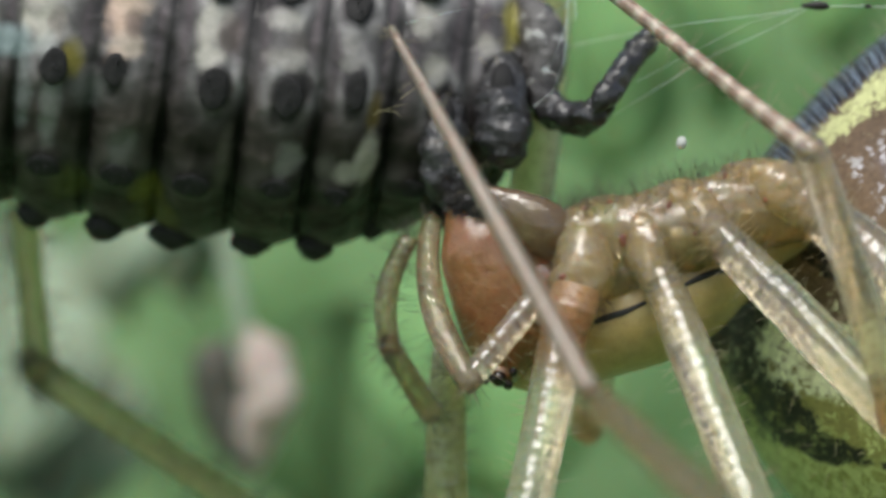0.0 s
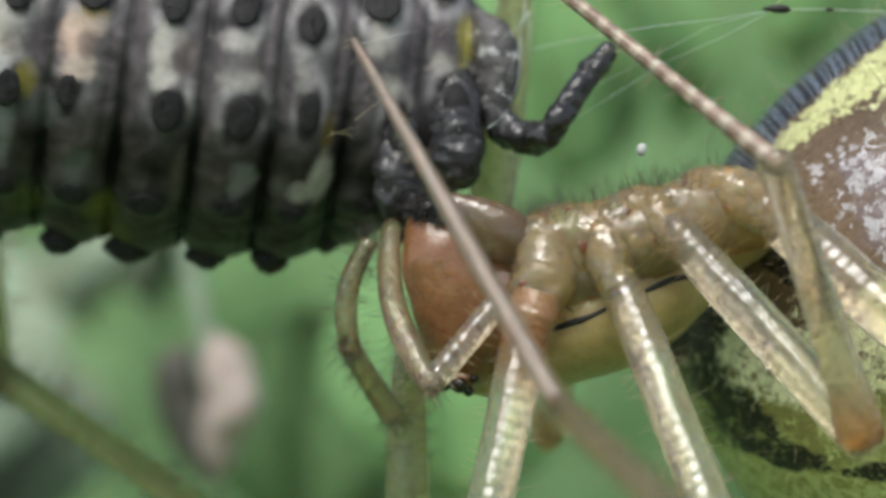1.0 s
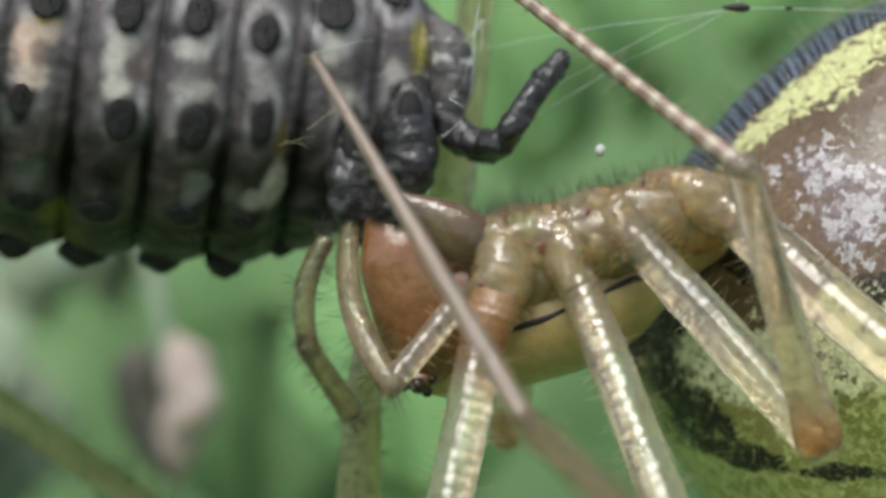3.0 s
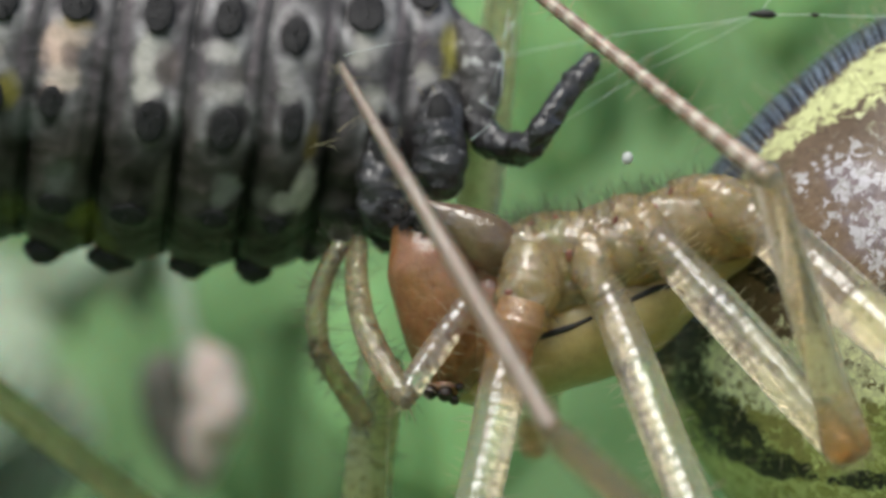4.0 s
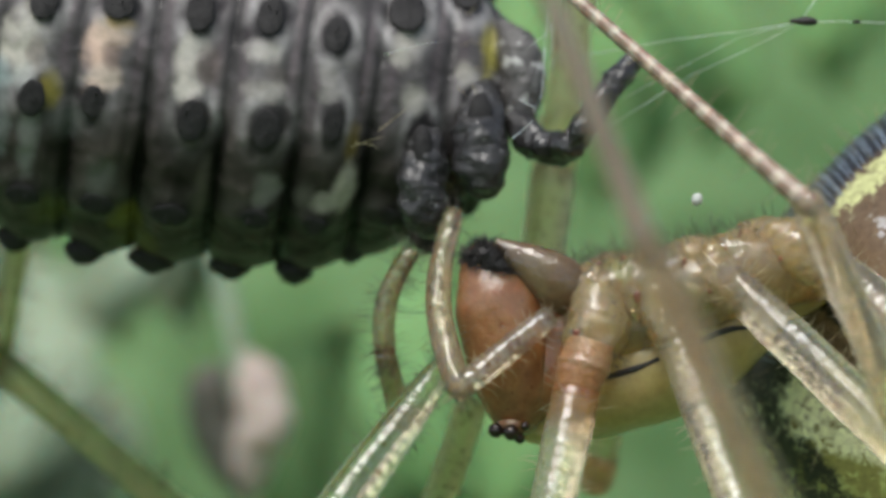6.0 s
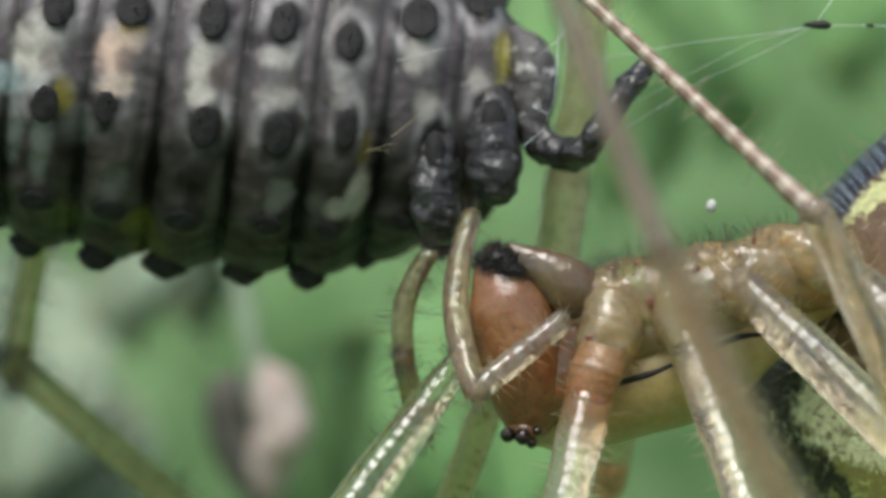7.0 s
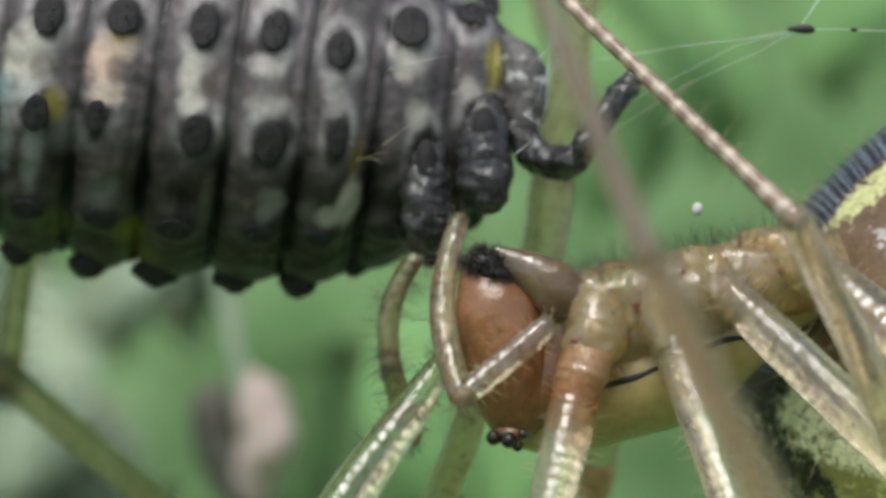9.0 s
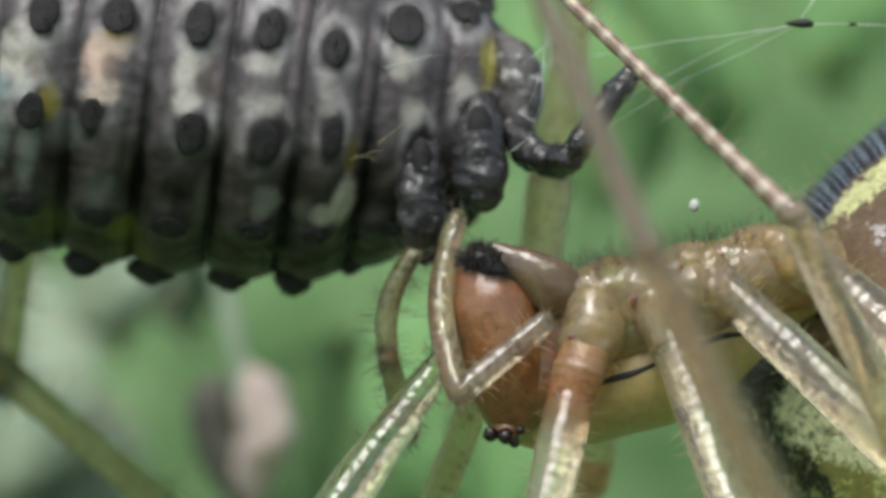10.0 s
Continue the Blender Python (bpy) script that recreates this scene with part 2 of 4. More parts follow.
def abdomen_material():
    """Guanine flakes (pale, crackled) and black over a brown skin, by the zones of the mesh."""
    m, nt, p = material("flaked abdomen skin", (0.2, 0.14, 0.1), 0.36, Coat_Weight=0.15, Coat_Roughness=0.25)
    at = nt.nodes.new("ShaderNodeVertexColor")
    at.layer_name = "skin_tone"
    fl = nt.nodes.new("ShaderNodeVertexColor")
    fl.layer_name = "flake"
    sep = nt.nodes.new("ShaderNodeSeparateColor")
    nt.links.new(fl.outputs["Color"], sep.inputs["Color"])
    v = coords(nt, 1.0)
    wob = nt.nodes.new("ShaderNodeTexNoise")
    wob.inputs["Scale"].default_value = 7.0
    nt.links.new(v, wob.inputs["Vector"])
    vv = mix(nt, 0.22, v, wob.outputs["Color"])
    vo = nt.nodes.new("ShaderNodeTexVoronoi")
    vo.feature = "DISTANCE_TO_EDGE"
    vo.inputs["Scale"].default_value = 7.5
    nt.links.new(vv, vo.inputs["Vector"])
    cell = nt.nodes.new("ShaderNodeTexVoronoi")
    cell.inputs["Scale"].default_value = 14.0
    nt.links.new(vv, cell.inputs["Vector"])
    tone = nt.nodes.new("ShaderNodeSeparateColor")
    nt.links.new(cell.outputs["Color"], tone.inputs["Color"])
    big = mix(nt, 0.34, mix(nt, 0.5, noise_tex(nt, v, 3.0, 5, 0.7), noise_tex(nt, v, 9.0, 5, 0.8)), tone.outputs["Red"])
    add = nt.nodes.new("ShaderNodeMath")
    add.operation = "ADD"
    nt.links.new(sep.outputs["Red"], add.inputs[0])
    nt.links.new(big, add.inputs[1])
    on = ramp(nt, add.outputs["Value"], [(0.0, (0, 0, 0)), (0.79, (0, 0, 0)), (0.87, (1, 1, 1)), (1.0, (1, 1, 1))])
    crack = mix(nt, 0.5, ramp(nt, vo.outputs["Distance"], [(0.0, (0.7, 0.69, 0.62)), (0.08, (1, 1, 1))]), ramp(nt, tone.outputs["Green"], [(0.0, (0.6, 0.6, 0.5)), (1.0, (1.15, 1.15, 1.15))]), "MULTIPLY")
    tint = nt.nodes.new("ShaderNodeVertexColor")
    tint.layer_name = "flake_tint"
    flake = mix(nt, 1.0, tint.outputs["Color"], crack, "MULTIPLY")
    fine = noise_tex(nt, v, 14.0, 4, 0.7)
    base = mix(nt, 0.6, at.outputs["Color"], ramp(nt, fine, [(0.3, (0.45, 0.42, 0.4)), (0.7, (1.35, 1.3, 1.3))]), "MULTIPLY")
    col = mix(nt, on, base, flake)
    add2 = nt.nodes.new("ShaderNodeMath")
    add2.operation = "ADD"
    nt.links.new(sep.outputs["Green"], add2.inputs[0])
    nt.links.new(mix(nt, 0.55, noise_tex(nt, v, 5.0, 6, 0.75), noise_tex(nt, v, 22.0, 3, 0.7)), add2.inputs[1])
    dark = ramp(nt, add2.outputs["Value"], [(0.0, (0, 0, 0)), (0.76, (0, 0, 0)), (0.88, (1, 1, 1)), (1.0, (1, 1, 1))])
    col = mix(nt, dark, col, (0.018, 0.015, 0.013))
    nt.links.new(col, p.inputs["Base Color"])
    bump(nt, p, vo.outputs["Distance"], 0.15, 0.00005)
    return m


abdomen_skin = abdomen_material()


def leaf_material(name, low, high):
    m, nt, p = material(name, low, 0.6, Subsurface_Weight=0.2, Subsurface_Scale=0.001, Specular_IOR_Level=0.08)
    v = coords(nt, 0.1)
    col = ramp(nt, noise_tex(nt, v, 3.2, 4, 0.55), [(0.32, low), (0.68, high)])
    col = mix(nt, 0.5, col, ramp(nt, noise_tex(nt, v, 1.1, 2, 0.5), [(0.35, (0.7, 0.72, 0.72)), (0.65, (1.26, 1.24, 1.24))]), "MULTIPLY")
    nt.links.new(col, p.inputs["Base Color"])
    bump(nt, p, noise_tex(nt, v, 8.0), 0.3, 0.0003)
    return m


leaf_green = leaf_material("green leaf", (0.074, 0.150, 0.052), (0.158, 0.268, 0.118))
leaf_bright = leaf_material("bright green leaf", (0.145, 0.290, 0.108), (0.200, 0.37, 0.152))
leaf_dark = leaf_material("dark green leaf", (0.055, 0.118, 0.042), (0.10, 0.185, 0.075))
leaf_pale = leaf_material("pale downy leaf", (0.21, 0.29, 0.19), (0.33, 0.41, 0.30))
bud_pink = leaf_material("withered pink bud", (0.33, 0.26, 0.23), (0.60, 0.50, 0.45))
bud_brown = leaf_material("withered bud", (0.07, 0.075, 0.06), (0.16, 0.15, 0.13))
soil = leaf_material("grassy ground", (0.05, 0.10, 0.035), (0.10, 0.17, 0.06))

# ---- ground and plant behind ----


def build_ground():
    bm = bmesh.new()
    n = 60
    grid = []
    for i in range(n + 1):
        row = []
        for j in range(n + 1):
            u, w = i / n * 2 - 1, j / n * 2 - 1
            x, y = 400 * u * abs(u) ** 2, 400 * w * abs(w) ** 2
            row.append(bm.verts.new((x, y, 0.012 * noise.noise((x * 3, y * 3, 0)) - 0.01)))
        grid.append(row)
    for i in range(n):
        for j in range(n):
            bm.faces.new((grid[i][j], grid[i + 1][j], grid[i + 1][j + 1], grid[i][j + 1]))
    ob = part("ground", bm, soil, closed=False)
    tagged(ob, "grassy green ground below the plant", "ground", kind="structure")


build_ground()


def leaf_mesh(length, width, curl):
    """A thick leaf blade along +Y with a sunken midrib and side veins."""
    bm = bmesh.new()
    nu, nv = 22, 10
    tops, bots = [], []
    for i in range(nu + 1):
        u = i / nu
        w = width * 0.5 * (math.sin(math.pi * u ** 0.8) ** 0.75 + 0.015) * (1 + 0.02 * math.sin(u * 70))
        t, b = [], []
        for j in range(nv + 1):
            s = j / nv * 2 - 1
            vein = 0.00045 * abs(math.sin((u * 9 - abs(s) * 2.2) * math.pi)) + 0.0012 * min(abs(s) * 3, 1)
            z = vein + curl * (u - 0.4) ** 2 * length - abs(s) ** 2 * width * 0.10
            t.append(bm.verts.new((s * w, u * length, z)))
            b.append(bm.verts.new((s * w, u * length, z - 0.0003)))
        tops.append(t)
        bots.append(b)
    for i in range(nu):
        for j in range(nv):
            bm.faces.new((tops[i][j], tops[i][j + 1], tops[i + 1][j + 1], tops[i + 1][j]))
            bm.faces.new((bots[i][j], bots[i + 1][j], bots[i + 1][j + 1], bots[i][j + 1]))
    return bm


def build_plant():
    plant = tagged(new("leafy_plant"), "green leafy plant standing out of focus behind", "plant")
    plant.location = (0.02, 0.062, 0)
    bm = bmesh.new()
    sweep(bm, [(0, 0, -0.005, 0.0026), (0.003, 0.002, 0.2, 0.0022), (-0.002, 0, 0.42, 0.0018), (0.002, 0.0, 0.56, 0.001)], 10, 40)
    part("stem", bm, leaf_green, plant)
    rnd = random.Random(5)
    broad = part("leaf", leaf_mesh(0.11, 0.07, -0.2), leaf_green, plant)
    meshes = []
    for k, (l, w, c) in enumerate(((0.050, 0.034, -0.25), (0.042, 0.030, -0.5), (0.060, 0.036, -0.15))):
        meshes.append(part("leaf", leaf_mesh(l, w, c), leaf_green, plant))
    base = meshes[0].data, meshes[1].data, meshes[2].data
    mats = (leaf_green, leaf_green, leaf_bright)
    for i in range(40):
        ang = rnd.uniform(0, 2 * math.pi)
        z = 0.36 + 0.2 * (i / 40) + rnd.uniform(-0.01, 0.01)
        me = base[i % 3]
        if i < 3:
            ob = meshes[i]
        else:
            ob = new("leaf", me)
            ob.parent = plant
        r = rnd.uniform(0.0, 0.045)
        ob.location = (math.cos(ang) * r, 0.04 + abs(math.sin(ang)) * 0.03, z)
        ob.rotation_euler = (radians(rnd.uniform(35, 80)), radians(rnd.uniform(-25, 25)), ang + math.pi / 2)
        ob.material_slots[0].link = "OBJECT"
        ob.material_slots[0].material = mats[rnd.randrange(3)]
    # broad blades straight behind the meal
    for x, y, z, rx, ry, rz in ((-26, -48, 400, 60, 0, -5), (-62, -36, 402, 58, 4, 4), (14, -38, 398, 60, -4, 6)):
        big = new("leaf", broad.data)
        big.parent = plant
        big.location, big.rotation_euler = Vector((x, y, z)) * 0.001, (radians(rx), radians(ry), radians(rz))
    broad.location, broad.rotation_euler = Vector((0, 10, 380)) * 0.001, (radians(62), 0, radians(-14))
    # small leaflets nearer to the meal
    small = [part("leaflet", leaf_mesh(l * 0.001, w * 0.001, c), leaf_green, plant) for l, w, c in ((7, 4.2, -0.3), (6, 4.6, -0.6))]
    spots = (((-7.916, 27.0, -1.633), 55, 20, -70, 0, leaf_pale), ((-6.704, 30.0, -1.468), 55, 0, -55, 1, leaf_pale), ((-10.458, 28.0, -5.271), 55, 0, 4, 0, leaf_pale), ((-10.226, 31.0, -6.548), 55, 10, 20, 1, leaf_pale),
             ((0.112, 19.0, -4.883), 55, 0, 12, 1, leaf_bright), ((-3.074, 25.0, -6.148), 55, 8, 10, 1, leaf_dark),
             ((4.981, 27.0, 2.627), 55, 0, 60, 1, leaf_bright), ((2.624, 30.0, 1.144), 55, 0, 20, 0, leaf_bright), ((7.6, 30.0, 3.756), 55, 0, -60, 0, leaf_bright))
    for k, (p, rx, ry, rz, which, mat) in enumerate(spots):
        ob = small[which] if k in (0, 1) else new("leaflet", small[which].data)
        ob.parent = plant
        ob.location = mm(p) - plant.location
        ob.rotation_euler = (radians(rx), radians(ry), radians(rz))
        ob.material_slots[0].link = "OBJECT"
        ob.material_slots[0].material = mat
    # a withered bud on its pale stalk
    o = plant.location
    bm = bmesh.new()
    sweep(bm, [(*(mm(p) - o), r * 0.001) for p, r in (((-4.749, 17.0, 1.688), 0.20), ((-4.554, 16.5, -0.078), 0.20), ((-4.267, 16.0, -1.326), 0.17), ((-4.123, 16.0, -2.095), 0.25))], 10, 30)
    stalk = part("stalk", bm, leaf_pale, plant, "pale thin stalk")
    bm = bmesh.new()
    sweep(bm, [(*(mm(p) - o), r * 0.001) for p, r in (((-4.057, 15.8, -1.512), 0.10), ((-3.895, 15.8, -2.086), 0.44), ((-3.818, 15.8, -2.66), 0.50), ((-3.978, 16.0, -3.344), 0.36), ((-4.027, 16.0, -4.017), 0.06))], 14, 30, 0.5, freq=900)
    part("bud", bm, bud_pink, stalk, "withered pinkish bud")
    bm = bmesh.new()
    sweep(bm, [(*(mm(p) - o), r * 0.001) for p, r in (((-4.593, 16.4, -1.725), 0.10), ((-4.69, 16.4, -2.209), 0.42), ((-4.593, 16.4, -2.888), 0.48), ((-4.303, 16.4, -3.566), 0.36), ((-4.157, 16.4, -4.148), 0.06))], 14, 30, 0.5, freq=900)
    part("husk", bm, bud_brown, stalk, "dark grey-brown dry husk")
    return plant


plant = build_plant()

# ---- the larva ----
LARVA_AT = (-2.864, 2.6, 2.041)
SEAMS = (-6.2, -5.4, -4.5, -3.55, -2.65, -1.75, -0.9, 0.0, 0.87, 1.70, 2.48, 3.05, 3.4)
ROWS = (-84, -50, -16, 15, 49, 84)
KNOB_SIZE = ((0.17, 8.0), (0.17, 7.5), (0.165, 7.0), (0.175, 6.8), (0.22, 5.0), (0.20, 8.0))    # half width in mm, half height in degrees
ODD_KNOBS = {           # segment and row: place in mm and degrees, half width, half height
    (4, 2): (-2.20, -15, 0.17, 7.0), (5, 2): (-1.34, -17, 0.19, 6.5), (5, 3): (-1.50, 14, 0.14, 6.0), (6, 2): (-0.40, -17, 0.16, 7.5), (6, 3): (-0.34, 16, 0.17, 6.8),
    (7, 2): (0.40, -18, 0.16, 7.5), (7, 3): (0.52, 16, 0.18, 7.2), (7, 4): (0.54, 47, 0.20, 4.6), (8, 2): (1.17, -16, 0.155, 6.8), (8, 3): (1.27, 12, 0.12, 7.5), (8, 4): (1.25, 50, 0.16, 4.6),
    (9, 2): (1.93, -31, 0.20, 9.0), (9, 3): (2.26, 16, 0.13, 9.0), (10, 2): (2.60, -54, 0.16, 10.0), (10, 3): (2.84, 0, 0.15, 9.0),
    (5, 5): (-1.50, 84, 0.22, 8.0), (6, 5): (-0.68, 86, 0.24, 8.0), (7, 5): (0.28, 87, 0.25, 8.0), (8, 5): (1.06, 86, 0.19, 8.0), (9, 5): (1.70, 86, 0.18, 8.0)}
BLOTCHES = (            # place, half width, half height, colour, amount
    (-2.40, -1, 0.22, 9, (0.62, 0.60, 0.52), 0.9), (-2.24, 1, 0.09, 5, (0.16, 0.13, 0.12), 0.7),
    (-1.54, -1, 0.13, 8.5, (0.72, 0.53, 0.42), 1.0), (-1.42, -7, 0.20, 3.2, (0.70, 0.54, 0.44), 0.9), (-1.42, 6, 0.18, 3.2, (0.66, 0.55, 0.46), 0.9), (-1.36, -10.5, 0.17, 1.6, (0.34, 0.25, 0.09), 0.8), (-1.36, 0, 0.09, 3.6, (0.20, 0.15, 0.13), 0.8),
    (-0.50, -1, 0.11, 8, (0.60, 0.57, 0.51), 0.9), (-0.42, -6, 0.15, 3, (0.52, 0.50, 0.46), 0.8), (-0.44, 7, 0.14, 3, (0.62, 0.59, 0.53), 0.9), (-0.22, -1, 0.13, 5, (0.15, 0.12, 0.11), 0.8),
    (0.38, -7, 0.16, 3.0, (0.56, 0.53, 0.49), 0.9), (0.42, 4.5, 0.18, 3.2, (0.50, 0.47, 0.43), 0.85), (0.52, -1, 0.10, 3, (0.14, 0.12, 0.11), 0.5),
    (1.12, -3, 0.10, 3.5, (0.42, 0.40, 0.39), 0.6), (1.18, 3, 0.12, 2.5, (0.34, 0.33, 0.31), 0.6), (1.50, 18, 0.06, 6, (0.24, 0.18, 0.05), 0.8),
    (1.96, -17, 0.12, 6, (0.50, 0.48, 0.43), 0.8), (2.12, -22, 0.06, 10, (0.40, 0.38, 0.36), 0.6), (2.14, 1, 0.12, 5, (0.48, 0.46, 0.41), 0.8), (2.70, -14, 0.10, 5, (0.48, 0.46, 0.40), 0.7), (2.94, -34, 0.09, 15, (0.38, 0.35, 0.07), 0.9), (2.93, -12, 0.05, 4, (0.34, 0.30, 0.06), 0.6),
    (1.52, 36, 0.10, 8, (0.66, 0.63, 0.53), 1.0), (1.36, 41, 0.17, 3.4, (0.56, 0.54, 0.46), 0.85), (1.05, 39, 0.10, 4, (0.20, 0.19, 0.17), 0.6), (0.61, 37, 0.13, 5, (0.36, 0.36, 0.33), 0.7), (-1.32, 38, 0.16, 7, (0.22, 0.23, 0.21), 0.6), (-0.12, 40, 0.07, 9, (0.16, 0.15, 0.12), 0.6),
    (-2.75, 9, 0.26, 4, (0.40, 0.50, 0.51), 0.85), (-2.30, 10, 0.10, 4, (0.48, 0.50, 0.48), 0.8), (-2.55, 24, 0.10, 10, (0.30, 0.34, 0.33), 0.7), (-1.78, 22, 0.16, 5, (0.16, 0.18, 0.17), 0.5), (-2.20, 28, 0.10, 11, (0.32, 0.34, 0.32), 0.7), (-3.3, 24, 0.15, 12, (0.28, 0.32, 0.31), 0.6), (-3.2, 0, 0.2, 8, (0.55, 0.54, 0.48), 0.7),
    (-2.02, 12, 0.10, 5, (0.28, 0.24, 0.05), 0.8), (-0.98, 58, 0.16, 6, (0.20, 0.19, 0.03), 0.8), (-0.85, 72, 0.22, 9, (0.15, 0.14, 0.03), 0.7), (-1.9, 60, 0.2, 8, (0.14, 0.15, 0.04), 0.6))


def larva_radius(x):
    return float(np.interp(x, (-6.2, -5.6, -4.6, -3.2, -1.5, 0, 0.9, 1.5, 2.1, 2.6, 3.05, 3.3, 3.4), (0.5, 1.2, 1.7, 2.04, 2.12, 2.14, 2.08, 1.95, 1.74, 1.5, 1.22, 0.8, 0.3)))


def larva_seam(x):
    """How far x lies from the seams of its segment, 0 at a seam and 1 in its middle, and the segment's number."""
    for i in range(len(SEAMS) - 1):
        if SEAMS[i] <= x <= SEAMS[i + 1]:
            u = (x - SEAMS[i]) / (SEAMS[i + 1] - SEAMS[i])
            return math.sin(math.pi * u), i, u
    return 0.0, 0, 0.0


def knob_at(i, row):
    """Middle of a tubercle on segment i (mm and degrees), its half width and half height."""
    if (i, row) in ODD_KNOBS:
        return ODD_KNOBS[i, row]
    return ((SEAMS[i] + SEAMS[i + 1]) / 2 + (-0.16 if row == 5 else 0.0), ROWS[row] - (8 * max(0, i - 8) if row < 4 else 0), *KNOB_SIZE[row])


def ease(v, a, b):
    v = max(0.0, min(1.0, (v - a) / (b - a)))
    return v * v * (3 - 2 * v)


def larva_surface(x, a):
    """Local point (metres) and colour of the skin at x mm and the angle a (degrees, 0 to the lens, 90 down)."""
    ca = math.radians(a)
    n1 = noise.noise((x * 1.3, ca * 2.2, 3.0))
    n2 = noise.noise((x * 4.0, ca * 7.0, 9.0))
    n3 = noise.noise((x * 9.0, ca * 16.0, 4.0))
    n4 = noise.noise((x * 18.0, ca * 34.0, 1.0))
    u, i, f = larva_seam(x)
    r = larva_radius(x)
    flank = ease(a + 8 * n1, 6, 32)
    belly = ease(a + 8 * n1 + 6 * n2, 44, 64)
    lift = (0.20 * u ** 0.6 - 0.12) * (0.5 + 0.5 * flank) + 0.04 * n1 + 0.03 * n2 + 0.014 * n3 + 0.006 * n4
    # skin folds within the segment
    lift -= 0.05 * math.exp(-((f - 0.80) / 0.06) ** 2) * (0.5 + n1)
    # colour: grey above, darker down the flank, darkest on the belly
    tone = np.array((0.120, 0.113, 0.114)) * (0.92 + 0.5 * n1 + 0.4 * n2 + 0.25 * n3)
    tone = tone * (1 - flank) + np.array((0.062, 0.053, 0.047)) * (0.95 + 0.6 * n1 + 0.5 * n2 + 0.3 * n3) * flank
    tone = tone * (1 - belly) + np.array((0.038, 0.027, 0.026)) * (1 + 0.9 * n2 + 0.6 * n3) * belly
    # and somewhat darker towards the head end
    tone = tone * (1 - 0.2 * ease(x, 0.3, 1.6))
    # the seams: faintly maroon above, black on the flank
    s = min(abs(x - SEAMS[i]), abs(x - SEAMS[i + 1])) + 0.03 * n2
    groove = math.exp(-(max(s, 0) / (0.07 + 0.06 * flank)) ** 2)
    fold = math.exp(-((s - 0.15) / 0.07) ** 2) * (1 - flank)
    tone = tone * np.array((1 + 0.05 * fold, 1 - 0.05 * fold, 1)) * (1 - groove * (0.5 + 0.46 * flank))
    for seg, row in itertools.product((i - 1, i, i + 1), range(len(ROWS))):
        if not 0 <= seg < len(SEAMS) - 1:
            continue
        kx, ka, kw, kh = knob_at(seg, row)
        dx, da = (x - kx) / kw, (a - ka) / kh
        if abs(dx) > 3 or abs(da) > 3:
            continue
        d = math.sqrt(dx * dx + da * da)
        d *= 1 + 0.18 * n2 + 0.10 * n3
        lift += 0.07 * math.exp(-(d / 1.3) ** 2) if row < 5 else 0.11 * math.exp(-(d / 1.6) ** 2)
        ring = (1.0 if row == 2 else 0.9 * (0.6 - 0.4 * max(-1.0, min(1.0, da))) if row == 3 else 0.1) * 0.85 * math.exp(-((d - 1.55) / 0.42) ** 2) * (0.8 + 0.7 * n1 + 0.9 * n2)
        ring = max(0.0, min(1.0, ring))
        tone = tone * (1 - ring) + np.array((0.33, 0.32, 0.32)) * ring
        dark = (1 - ease(d, 0.85, 1.35)) * (0.95 if row != 4 else 0.7)
        tone = tone * (1 - dark) + np.array((0.032, 0.030, 0.031)) * dark
    for bx, ba, sx, sa, col, amount in BLOTCHES:
        if abs(x - bx) > 2.4 * sx or abs(a - ba) > 2.4 * sa:
            continue
        d = ((x - bx) / sx) ** 2 + ((a - ba) / sa) ** 2 + 1.1 * n2 + 0.6 * n3 + 0.5 * n1 + 0.3 * n4
        w = 0.92 * amount * (1 - ease(d, -0.4, 2.7))
        tone = tone * (1 - w) + np.array(col) * w
    rr = (r + lift * min(1, r)) * 0.001
    return Vector(((x - 0.17 * max(0.0, math.sin(ca)) ** 2) * 0.001, -rr * math.cos(ca), -rr * math.sin(ca))), tone


def paint(me, name, colours):
    layer = me.color_attributes.new(name, "FLOAT_COLOR", "POINT")
    flat = np.ones((len(colours), 4), np.float32)
    flat[:, :3] = np.clip(np.array(colours), 0.003, 1)
    layer.data.foreach_set("color", flat.ravel())


